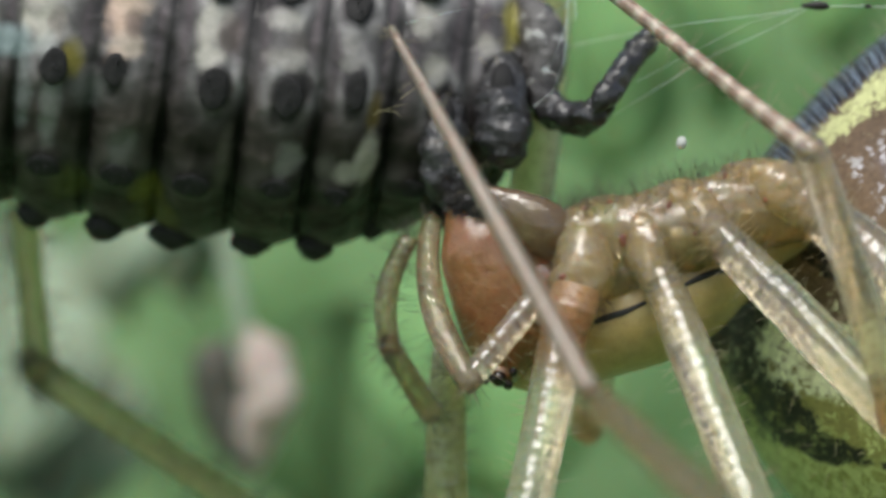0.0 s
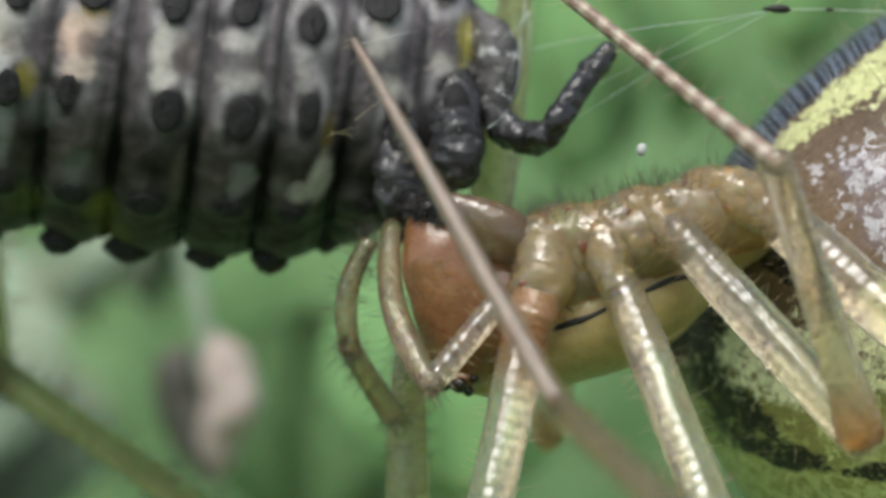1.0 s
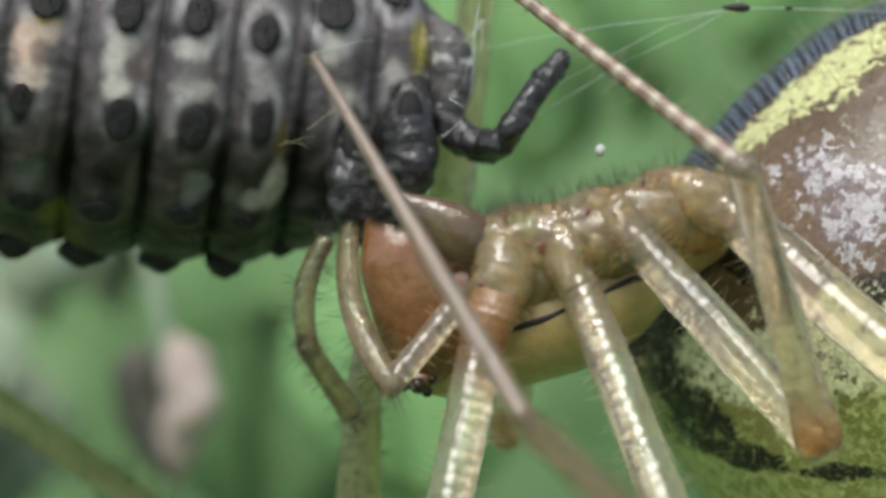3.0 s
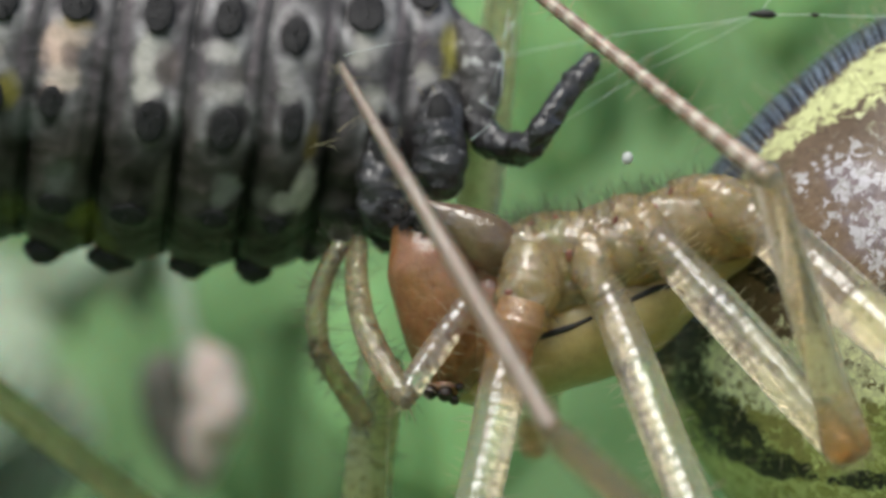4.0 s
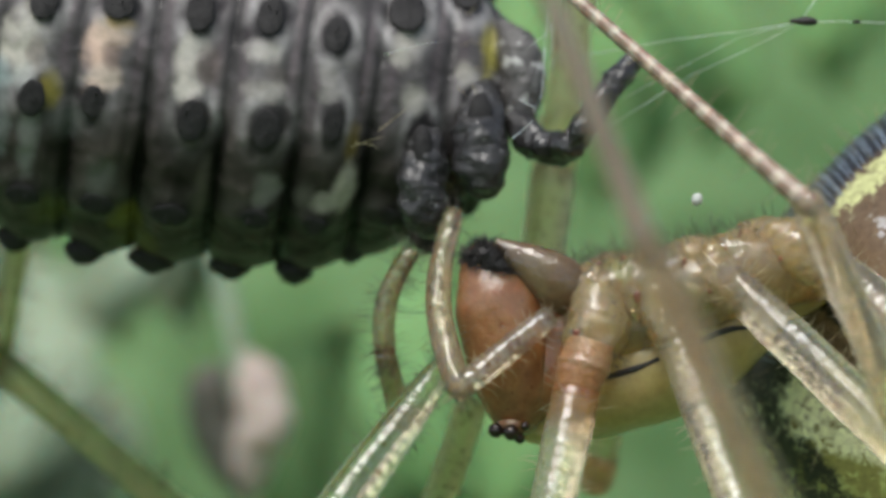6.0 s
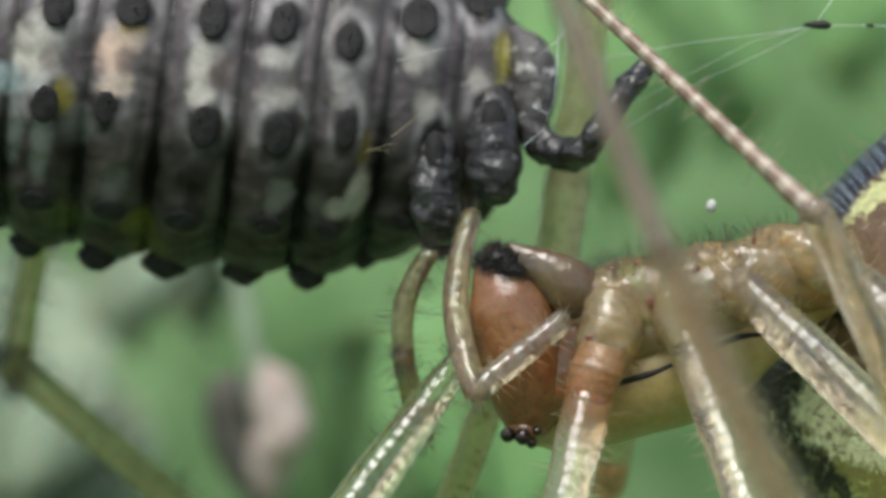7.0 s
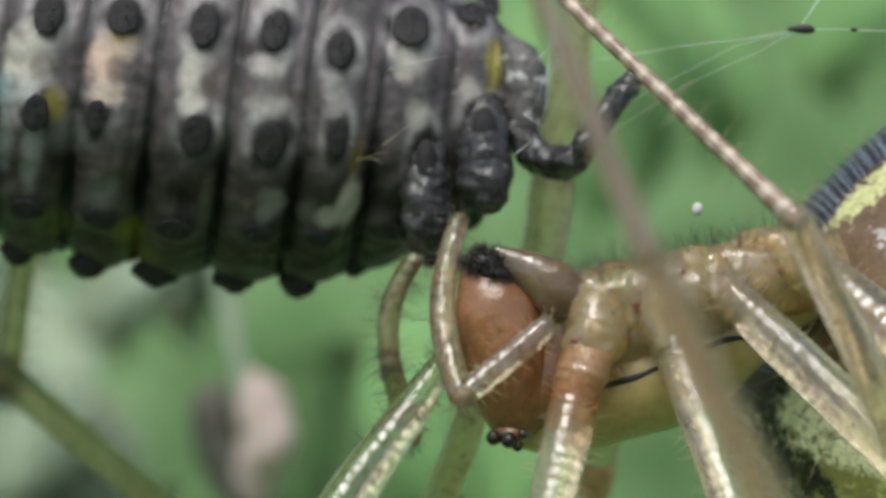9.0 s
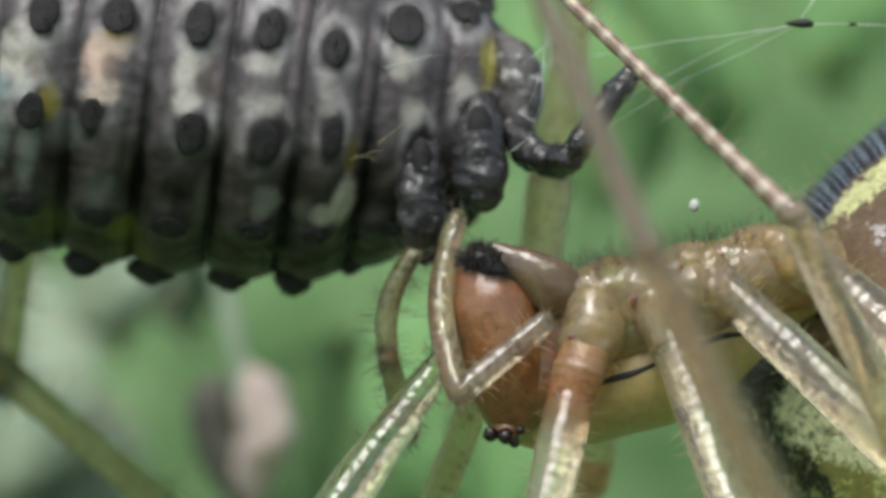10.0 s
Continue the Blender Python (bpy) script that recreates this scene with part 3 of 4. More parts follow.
def build_larva():
    larva = tagged(new("beetle_larva"), "dark grey beetle larva with black tubercles, held by the spider", "larva")
    bm = bmesh.new()
    rings, tones = [], []
    xs = np.concatenate([np.linspace(SEAMS[0], -3.9, 30, endpoint=False), np.linspace(-3.9, SEAMS[-1], 220)])
    angles = np.concatenate([np.linspace(-180, -70, 24, endpoint=False), np.linspace(-70, 95, 150, endpoint=False), np.linspace(95, 180, 18, endpoint=False)])
    for x in xs:
        ring = []
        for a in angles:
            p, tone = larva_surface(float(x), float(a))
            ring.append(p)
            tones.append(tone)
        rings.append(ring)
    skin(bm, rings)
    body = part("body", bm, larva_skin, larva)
    paint(body.data, "skin_tone", tones)
    rnd = random.Random(2)
    for i in range(1, len(SEAMS) - 2):
        for row in range(len(ROWS)):
            if (i, row) in ((9, 3), (10, 3)):
                continue        # these sit on the leg bases
            x, a, wide, high = knob_at(i, row)
            high = math.radians(high) * larva_radius(x)
            p, _ = larva_surface(x, a)
            out = Vector((0, -math.cos(math.radians(a)), -math.sin(math.radians(a))))
            side = Vector((1, 0, 0))
            m = Matrix((side, out.cross(side), out)).transposed()
            tall = 0.15 if row in (0, 5) else 0.03
            bm = bmesh.new()
            made = bmesh.ops.create_icosphere(bm, subdivisions=3, radius=1)["verts"]
            w = rnd.uniform(0.9, 1.08)
            for v in made:
                n = v.co.copy()
                peak = max(0.0, n.z) ** 2
                q = Vector((n.x * wide * (0.95 if row < 5 else 1.15), n.y * high * 0.95, n.z * tall + (0.05 * peak ** 2 if row in (0, 5) else 0)))
                q *= w * (1 + 0.16 * noise.noise(n * 1.2 + Vector((i * 7, row * 3, 0))) + 0.07 * noise.noise(n * 4 + Vector((i, row, 5))))
                v.co = m @ q * 0.001
            for _ in range(5):
                n = Vector((rnd.uniform(-0.6, 0.6), rnd.uniform(-0.6, 0.6), 1)).normalized()
                root = m @ Vector((n.x * wide * 0.8, n.y * high * 0.8, n.z * tall * 0.8)) * 0.001
                bristle(bm, root, root + (m @ n) * 0.001 * rnd.uniform(0.06, 0.16), 0.000008)
            ob = part("tubercle", bm, tubercle_skin, larva)
            ob.location = p - out * (0.00004 if row in (0, 5) else 0.00001)
    # lobes and legs of the head end
    o = mm(LARVA_AT)
    turn = Matrix.Rotation(radians(-7), 4, "Y")

    def local(p):
        return (turn @ (mm(p) - o).to_4d()).to_3d()

    def lump(name, points, mat, rough=0.3, steps=26, label=""):
        bm = bmesh.new()
        sweep(bm, [(*local(p), r * 0.001) for p, r in points], 40, steps * 2, rough, 3.1, 1.0, 4600)
        return part(name, bm, mat, larva, label)

    lump("leg_base", [((0.05, 1.45, 1.95), 0.16), ((0.03, 1.18, 1.58), 0.27), ((0.02, 0.98, 1.25), 0.31), ((0.05, 0.92, 0.95), 0.30), ((0.12, 1.00, 0.72), 0.22), ((0.16, 1.05, 0.62), 0.05)], lobe_skin, 0.22, 40)
    lump("leg_base", [((-0.62, 1.25, 1.50), 0.16), ((-0.64, 1.03, 1.15), 0.26), ((-0.66, 0.90, 0.80), 0.29), ((-0.63, 0.88, 0.50), 0.28), ((-0.55, 0.96, 0.26), 0.19), ((-0.50, 1.00, 0.15), 0.05)], lobe_skin, 0.22, 40)
    for at, wide, high in (((0.02, 0.90, 1.54), 0.16, 0.29), ((-0.655, 0.78, 1.18), 0.13, 0.29)):
        bm = bmesh.new()
        ball(bm, local(at), (wide * 0.001, 0.00012, high * 0.001), turn, 3, 0.15, 3000)
        part("tubercle", bm, tubercle_skin, larva)
    lump("side_lobe", [((0.256, 1.75, 2.726), 0.06), ((0.456, 1.65, 2.382), 0.26), ((0.522, 1.55, 1.94), 0.26), ((0.454, 1.45, 1.534), 0.18), ((0.42, 1.45, 1.354), 0.04)], larva_dark, 0.13, 40)
    lump("leg", [((0.385, 1.25, 1.591), 0.10), ((0.549, 1.15, 1.342), 0.19), ((0.808, 0.95, 1.189), 0.21), ((1.064, 0.75, 1.208), 0.19), ((1.208, 0.75, 1.404), 0.13), ((1.26, 0.75, 1.502), 0.03)], black_gloss, 0.3, 36)
    lump("leg_tip", [((1.051, 0.35, 1.18), 0.03), ((1.15, 0.4, 1.337), 0.14), ((1.316, 0.53, 1.589), 0.15), ((1.518, 0.67, 1.856), 0.15), ((1.707, 0.8, 2.093), 0.14), ((1.809, 0.87, 2.222), 0.10), ((1.843, 0.9, 2.276), 0.02)], black_gloss, 0.26, 50)
    bm = bmesh.new()
    for k in range(60):
        x = rnd.uniform(2.6, 3.8)
        a = rnd.uniform(-45, 45)
        p, _ = larva_surface(min(x, 3.6), a)
        bristle(bm, p, p + Vector((rnd.uniform(-0.1, 0.25), rnd.uniform(-0.25, 0), rnd.uniform(-0.2, 0.2))) * 0.001, 0.000007)
    for a, b in (((-1.466, 0.4, 1.175), (-1.04, 0.2, 1.277)), ((-1.414, 0.4, 1.221), (-1.123, 0.2, 1.11)), ((-1.143, 0.4, 1.356), (-0.785, 0.3, 1.642))):
        bristle(bm, local(a), local(b), 0.000007, Vector((0.00005, 0, 0.00004)))
    tagged(part("bristles", bm, hair_pale, larva), kind="stuff")
    bm = bmesh.new()
    for a, b in (((0.82, 0.9, 2.788), (0.51, 0.4, 1.615)), ((0.889, 0.8, 2.635), (0.459, 0.4, 2.228)), ((0.769, 0.7, 2.314), (0.536, 0.4, 1.311)), ((0.471, 0.4, 1.711), (0.631, 0.3, 1.449)), ((0.837, 0.8, 2.648), (0.732, 0.5, 2.041)), ((0.373, 0.3, 1.255), (0.612, 0.3, 1.5)), ((-1.082, 0.5, 2.235), (-0.355, 0.4, 2.383))):
        bristle(bm, local(a), local(b), 0.000006, Vector((0.00008, 0, 0.00005)))
    tagged(part("web", bm, silk, larva, "fine white silk strands about the head"), kind="stuff")
    larva.location = o
    return larva


larva = build_larva()

# ---- the spider ----
SPIDER_AT = (0.84, 0.4, -1.008)
SPIDER_ROWS = [         # seconds, shift in mm to the right and up, turn in degrees
    (0, 0.026, 0.070, 0),
    (0.5, 0.019, 0.045, 0),
    (1, 0.006, 0.026, 0),
    (1.5, -0.006, 0.006, 0),
    (2, -0.019, -0.006, 0),
    (3.5, 0.000, 0.000, 0),
    (4, 0.006, -0.013, 0),
    (4.2, -0.077, -0.019, 0),
    (4.5, -0.355, 0.050, 1),
    (4.8, -0.548, -0.147, 1),
    (5, -0.240, -0.550, -3.2),
    (5.2, -0.150, -0.470, -2),
    (5.5, 0.070, -0.445, -0.5),
    (6, 0.297, -0.375, 1),
    (7.5, 0.280, -0.398, 1.6),
    (8, 0.293, -0.372, 1.6),
    (8.5, 0.277, -0.366, 1.6),
    (9, 0.303, -0.381, 1.6),
    (9.5, 0.290, -0.385, 1.6),
    (10, 0.282, -0.404, 1.6),
]
LARVA_ROWS = [          # seconds, shift in mm to the right and up, roll in degrees
    (0, 0.102, 0.121, -3.1),
    (0.5, 0.083, 0.082, -2.5),
    (1, 0.013, 0.006, -0.4),
    (1.5, -0.045, -0.044, 1.5),
    (2, -0.064, -0.069, 1.2),
    (3.5, -0.045, -0.058, 0.9),
    (4, -0.013, -0.045, 0.1),
    (4.5, 0.000, 0.000, 0),
    (5, 0.000, 0.006, 0),
    (5.5, -0.032, 0.026, 0),
    (6, -0.013, 0.032, -0.4),
    (7.5, -0.026, 0.000, -0.2),
    (8, 0.000, 0.013, 1.2),
    (8.5, 0.032, 0.000, 0.8),
    (9, 0.057, -0.039, -0.2),
    (9.5, 0.051, -0.064, -0.3),
    (10, 0.013, -0.083, -0.2),
]


def spider_pose(x, z, turn):
    p = mm(SPIDER_AT)
    return pose(p.x + x * 0.001, p.y, p.z + z * 0.001, 0, turn, 0)


spider = tagged(new("spider"), "amber spider with a yellow-green flaked abdomen, biting the larva", "spider")
spider.location = mm(SPIDER_AT)
O = mm(SPIDER_AT)


def body_sweep(name, points, mat, sides=24, steps=50, rough=0.05, deep=1.0, label="", parent=None, freq=2500):
    bm = bmesh.new()
    sweep(bm, [(*(mm(p) - O), r * 0.001) for p, r in points], sides, steps, rough, 1.7, deep, freq)
    return part(name, bm, mat, parent or spider, label)


def hairs_on(ob, count, length, thick, mat, seed=1, keep=None, lean=0.4, name="hairs"):
    """Hairs on a mesh, as one part of it."""
    rnd = random.Random(seed)
    me = ob.data
    polys = [p for p in me.polygons if keep is None or keep(p)]
    bm = bmesh.new()
    if polys:
        for _ in range(count):
            p = rnd.choice(polys)
            n = Vector(p.normal)
            way = (n + lean * Vector((rnd.uniform(-1, 1), rnd.uniform(-1, 1), rnd.uniform(-1, 1)))).normalized()
            l = length * rnd.uniform(0.5, 1.3) * 0.001
            root = Vector(p.center)
            bristle(bm, root - n * 0.00001, root + way * l, thick * 0.001, Vector((rnd.uniform(-1, 1), 0, rnd.uniform(-1, 1))) * l * 0.08)
    return tagged(part(name, bm, mat, ob), kind="stuff")


# carapace, with its black side line
carapace = body_sweep("carapace", [((0.181, 0.5, -1.736), 0.06), ((0.376, 0.5, -1.594), 0.30), ((0.816, 0.5, -1.289), 0.52), ((1.399, 0.5, -0.998), 0.64), ((1.982, 0.5, -0.771), 0.64), ((2.501, 0.5, -0.447), 0.55), ((3.028, 0.6, -0.091), 0.40), ((3.636, 0.8, 0.17), 0.30)], carapace_skin, 40, 70, 0.03, 1.15)
shell = BVHTree.FromPolygons([v.co for v in carapace.data.vertices], [p.vertices for p in carapace.data.polygons])


def on_shell(p, sink=0.0):
    q = mm(p) - O
    hit, _, _, _ = shell.ray_cast(Vector((q.x, -0.01, q.z)), Vector((0, 1, 0)))
    return (hit if hit else q) + Vector((0, sink * 0.001, 0))


for run in (((1.046, 0.0, -1.046), (1.25, 0.0, -0.969), (1.473, 0.0, -0.893), (1.709, 0.0, -0.784)), ((2.079, 0.0, -0.625), (2.27, 0.0, -0.536), (2.494, 0.0, -0.446), (2.781, 0.0, -0.421))):
    bm = bmesh.new()
    sweep(bm, [(*on_shell(p, 0.004), r * 0.001) for p, r in zip(run, (0.022, 0.034, 0.036, 0.026))], 10, 40, 0.2)
    part("side_line", bm, black_matte, carapace, "black line along the carapace")

# sternum and coxae
sternum = body_sweep("sternum", [((0.525, 0.3, 0.030), 0.10), ((0.946, 0.10, -0.090), 0.44), ((1.594, 0.04, -0.060), 0.50), ((2.249, 0.02, 0.070), 0.52), ((2.907, 0.05, 0.280), 0.49), ((3.713, 0.3, 0.36), 0.43)], coxa_skin, 56, 120, 0.09, freq=3000)
body_sweep("pleura", [((0.85, 0.10, -0.62), 0.20), ((1.10, 0.04, -0.50), 0.37), ((1.70, 0.02, -0.26), 0.39), ((2.20, 0.02, -0.10), 0.37), ((2.80, 0.06, 0.06), 0.35), ((3.40, 0.2, 0.20), 0.30)], coxa_skin, 48, 100, 0.10, freq=3000)
hairs_on(sternum, 620, 0.32, 0.003, hair_dark, 4, lambda p: p.normal.z > 0.45, 0.5)
coxae = []
for pts in (
    (((0.742, 0.07, 0.15), 0.10), ((0.96, -0.08, -0.089), 0.33), ((1.019, -0.28, -0.405), 0.38), ((0.93, -0.40, -0.64), 0.33), ((0.89, -0.45, -0.86), 0.22)),
    (((1.478, 0.07, 0.34), 0.10), ((1.627, -0.10, 0.102), 0.28), ((1.712, -0.28, -0.152), 0.31), ((1.769, -0.43, -0.403), 0.24), ((1.83, -0.55, -0.592), 0.19)),
    (((1.958, 0.07, 0.518), 0.10), ((2.104, -0.08, 0.388), 0.27), ((2.28, -0.25, 0.227), 0.29), ((2.431, -0.43, 0.006), 0.24), ((2.588, -0.53, -0.183), 0.17)),
    (((2.597, 0.12, 0.68), 0.10), ((2.899, -0.03, 0.57), 0.29), ((3.196, -0.21, 0.47), 0.31), ((3.449, -0.33, 0.30), 0.27), ((3.639, -0.43, 0.164), 0.2))):
    c = body_sweep("coxa", pts, coxa_skin, 36, 70, 0.14, freq=3600)
    hairs_on(c, 40, 0.20, 0.005, hair_dark, len(coxae), lambda p: p.normal.y < 0.3)
    coxae.append(c)
joints = BVHTree.FromPolygons(*(lambda obs: ([v.co for o in obs for v in o.data.vertices], [[k + n for k in p.vertices] for o, n in zip(obs, np.cumsum([0] + [len(o.data.vertices) for o in obs]).tolist()) for p in o.data.polygons]))([sternum, *coxae]))
for x, z, w, h, tilt in ((2.58, 0.60, 0.022, 0.10, 10), (1.95, 0.28, 0.028, 0.09, 15), (1.44, -0.10, 0.05, 0.075, 0), (2.24, -0.02, 0.035, 0.03, 0), (1.02, 0.26, 0.05, 0.03, -20), (1.30, 0.33, 0.045, 0.03, 25), (2.42, 0.46, 0.02, 0.03, 0), (0.78, -0.50, 0.07, 0.045, 0), (3.02, 0.36, 0.03, 0.03, 0)):
    q = mm((x, 0, z)) - O
    hit, _, _, _ = joints.ray_cast(Vector((q.x, -0.01, q.z)), Vector((0, 1, 0)))
    if hit:
        bm = bmesh.new()
        ball(bm, hit, (w * 0.0009, 0.000012, h * 0.001), Matrix.Rotation(radians(tilt), 4, "Y"), 2, 0.35, 9000)
        part("joint_mark", bm, mark_skin, spider, "dark reddish brown mark at a leg joint")
bm = bmesh.new()
top, end = mm((0.93, -0.52, -0.60)) - O, mm((0.755, -0.60, -1.22)) - O
sweep(bm, [(*top.lerp(end, k / 12), (0.30 + 0.003 * (k % 2) - 0.009 * abs(k - 5)) * 0.001) for k in range(13)], 24, 60, 0.08)
part("leg_ring", bm, knee_skin, spider, "orange wrinkled leg joint")

# jaws, fangs, mouthparts
for dy, rx in ((0.75, 0.02), (0.0, 0.0)):
    jaw = body_sweep("chelicera", [((p[0] + rx, p[1] + dy, p[2]), r) for p, r in (((-0.269, 0.1, 0.486), 0.08), ((-0.269, 0.1, 0.262), 0.28), ((-0.122, 0.1, -0.154), 0.50), ((0.006, 0.1, -0.665), 0.50), ((0.103, 0.15, -1.179), 0.44), ((0.135, 0.2, -1.502), 0.30), ((0.135, 0.3, -1.732), 0.06))], jaw_skin, 28, 50, 0.04, 0.9)
    tip = body_sweep("jaw_tip", [((p[0] + rx, p[1] + dy, p[2]), r) for p, r in (((-0.459, 0.0, 0.23), 0.04), ((-0.357, -0.05, 0.344), 0.09), ((-0.229, -0.1, 0.318), 0.14), ((-0.089, -0.12, 0.229), 0.12), ((0.025, -0.15, 0.133), 0.04))], black_matte, 16, 24, 0.6, label="black bristly jaw tip")
    hairs_on(tip, 700, 0.17, 0.008, black_matte, 8, None, 1.1)
body_sweep("maxilla", (((-0.153, -0.1, 0.483), 0.06), ((0.006, -0.1, 0.369), 0.16), ((0.292, -0.1, 0.216), 0.26), ((0.61, -0.1, 0.006), 0.32), ((0.802, -0.05, -0.248), 0.20), ((0.867, 0.0, -0.44), 0.05)), maxilla_skin, 24, 40, 0.05, 0.7)
body_sweep("head", (((0.071, 0.3, -1.571), 0.12), ((0.264, 0.3, -1.281), 0.40), ((0.522, 0.35, -0.832), 0.50), ((0.685, 0.4, -0.349), 0.42), ((0.752, 0.5, -0.026), 0.1)), jaw_skin, 24, 36, 0.06)
bm = bmesh.new()
ball(bm, mm((0.08, 0.05, -1.58)) - O, (0.00021, 0.00020, 0.00015), sub=3, rough=0.2)
part("eye_mound", bm, jaw_skin, spider, "translucent amber mound under the eyes")
for p, r in (((-0.105, -0.10, -1.63), 0.088), ((0.065, -0.16, -1.645), 0.095), ((0.165, -0.08, -1.715), 0.065), ((0.225, -0.18, -1.57), 0.055)):
    bm = bmesh.new()
    ball(bm, mm(p) - O, (r * 0.001,) * 3, sub=3)
    part("eye", bm, eye_gloss, spider, "black shining eye")

# abdomen
ABDOMEN_AT = (6.078, 2.2, -0.914)


def build_abdomen():
    c = mm(ABDOMEN_AT) - O
    rx, ry, rz = 3.44e-3, 2.9e-3, 3.82e-3
    bm = bmesh.new()
    nu, nv = 200, 260
    rings, base, flake, tint = [], [], [], []
    zones = {k: [(mm(p) - O - c, w, h, t) for p, w, h, t in v] for k, v in {
        "yellow": (((3.699, 0.0, 1.186), 0.40, 0.12, 36), ((4.216, 0.0, 1.588), 0.5, 0.16, 37), ((4.853, 0.0, 2.066), 0.6, 0.19, 37), ((5.924, 0.8, 2.655), 0.8, 0.3, 33)),
        "silver": (((4.471, 0.0, 0.74), 0.42, 0.34, 0), ((4.758, 0.0, 0.23), 0.5, 0.42, 20), ((5.14, 0.0, 0.612), 0.5, 0.4, 0)),
        "pale": (((3.30, 0.0, -1.42), 0.50, 0.34, -15), ((4.05, 0.0, -1.75), 0.42, 0.26, -15), ((4.45, 0.0, -1.365), 0.7, 0.4, 0), ((4.96, 0.0, -0.855), 0.6, 0.25, 0)),
        "lime": (((3.493, 0.0, -2.768), 1.4, 0.62, -8), ((4.833, 0.0, -2.385), 1.0, 0.7, 0)),
        "black": (((2.58, 0.0, -1.08), 0.38, 0.38, 0), ((2.78, 0.0, -1.62), 0.20, 0.36, 10), ((3.18, 0.0, -2.07), 0.52, 0.34, -35), ((3.42, 0.0, -2.36), 0.36, 0.20, -20), ((3.80, 0.0, -2.52), 0.42, 0.17, -15), ((4.62, 0.0, -2.64), 0.5, 0.11, 0), ((3.557, 0.0, -0.281), 0.40, 0.18, -25), ((4.90, 0.0, -0.55), 0.4, 0.18, 15))}.items()}

    def amount(kind, q):
        best = -1.0
        for m, w, h, t in zones[kind]:
            d = q - m
            t = math.radians(t)
            u, v = d.x * math.cos(t) + d.z * math.sin(t), -d.x * math.sin(t) + d.z * math.cos(t)
            best = max(best, 1.0 - math.sqrt((u * 1000 / w) ** 2 + (v * 1000 / h) ** 2))
        return best

    def blunt(v):
        """The fore end is drawn out towards the waist."""
        return -float(np.interp(-v, (0, 0.6, 0.8, 0.9, 0.97, 1), (0, 0.55, 0.764, 0.905, 1.02, 1.12))) if v < 0 else v

    for i in range(1, nu):
        th = math.pi * i / nu
        ring = []
        for j in range(nv):
            ph = 2 * math.pi * j / nv
            n = Vector((math.sin(th) * math.cos(ph), math.sin(th) * math.sin(ph), math.cos(th)))
            q = Vector((blunt(n.x) * rx, n.y * ry, n.z * rz))
            w1 = noise.noise(q * 500)
            w2 = noise.noise(q * 2200)
            q *= 1 + 0.025 * w1 + 0.006 * w2
            ring.append(q + c)
            wob = 0.4 * noise.noise(q * 1500 + Vector((4, 0, 0))) + 0.35 * noise.noise(q * 4200)
            y, s, p, l, b = (amount(k, q) + wob for k in ("yellow", "silver", "pale", "lime", "black"))
            tone = np.array((0.135, 0.090, 0.050)) * (1 + 0.5 * w1)
            if q.z < -0.0004:
                k = min(1.0, (-0.0004 - q.z) / 0.0006)
                tone = tone * (1 - k) + np.array((0.30, 0.29, 0.09)) * k
            if s > 0:
                k = min(1, s * 2.5)
                tone = tone * (1 - k) + np.array((0.20, 0.155, 0.155)) * k
            if l > 0:
                k = min(1, l * 2)
                tone = tone * (1 - k) + np.array((0.34, 0.36, 0.10)) * k
            rim = max(0.0, min(1.0, (math.hypot(n.x, n.z) - 0.922 + 0.02 * w2) / 0.025)) if n.z > 0.25 else 0.0
            tone = tone * (1 - rim) + np.array((0.012, 0.013, 0.015)) * rim
            base.append(tone)
            f = max(y + 0.12, s * 0.35 - 0.17, p + 0.30, l * 0.4 - 0.1)
            flake.append((max(0, min(0.46, 0.32 + f * 0.4)) * (1 - rim) if f > -0.6 else 0, max(0, min(0.39, 0.24 + b * 0.6)) if b > -0.5 else 0, 0))
            weigh = np.exp(7 * np.clip(np.array((y, s, p, l)), -1, 1))
            tint.append(weigh @ np.array(((0.66, 0.68, 0.33), (0.52, 0.49, 0.51), (0.90, 0.93, 0.62), (0.56, 0.62, 0.24))) / weigh.sum())
        rings.append(ring)
    skin(bm, rings)
    ab = part("abdomen", bm, abdomen_skin, spider, "brown abdomen with yellow, silver and black flakes")
    paint(ab.data, "skin_tone", base)
    paint(ab.data, "flake", flake)
    paint(ab.data, "flake_tint", tint)
    hairs_on(ab, 700, 0.34, 0.006, hair_pale, 9, lambda p: p.normal.y < 0.25, 0.5)
    rnd = random.Random(10)
    bm = bmesh.new()
    for k in range(66):
        ph = radians(92 + 86 * (k + rnd.uniform(-0.3, 0.3)) / 66)
        run = []
        for w in (0.925, 0.95, 0.975, 0.99, 1.0):
            w += rnd.uniform(-0.004, 0.004) if w < 0.99 else 0.0
            n = Vector((math.cos(ph + (1 - w) * 0.5) * w, -math.sqrt(max(0.0, 1 - w * w)), math.sin(ph + (1 - w) * 0.5) * w))
            q = Vector((blunt(n.x) * rx, n.y * ry, n.z * rz))
            q *= 1 + 0.025 * noise.noise(q * 500)
            run.append((*(q * 1.004 + c), rnd.uniform(0.006, 0.010) * 0.001 * (1.0 if w > 0.93 else 0.5)))
        sweep(bm, run, 5, 9)
    tagged(part("fringe", bm, hair_blue, ab, "blue-grey hairs combed over the edge"), kind="stuff")
    return ab


abdomen = build_abdomen()


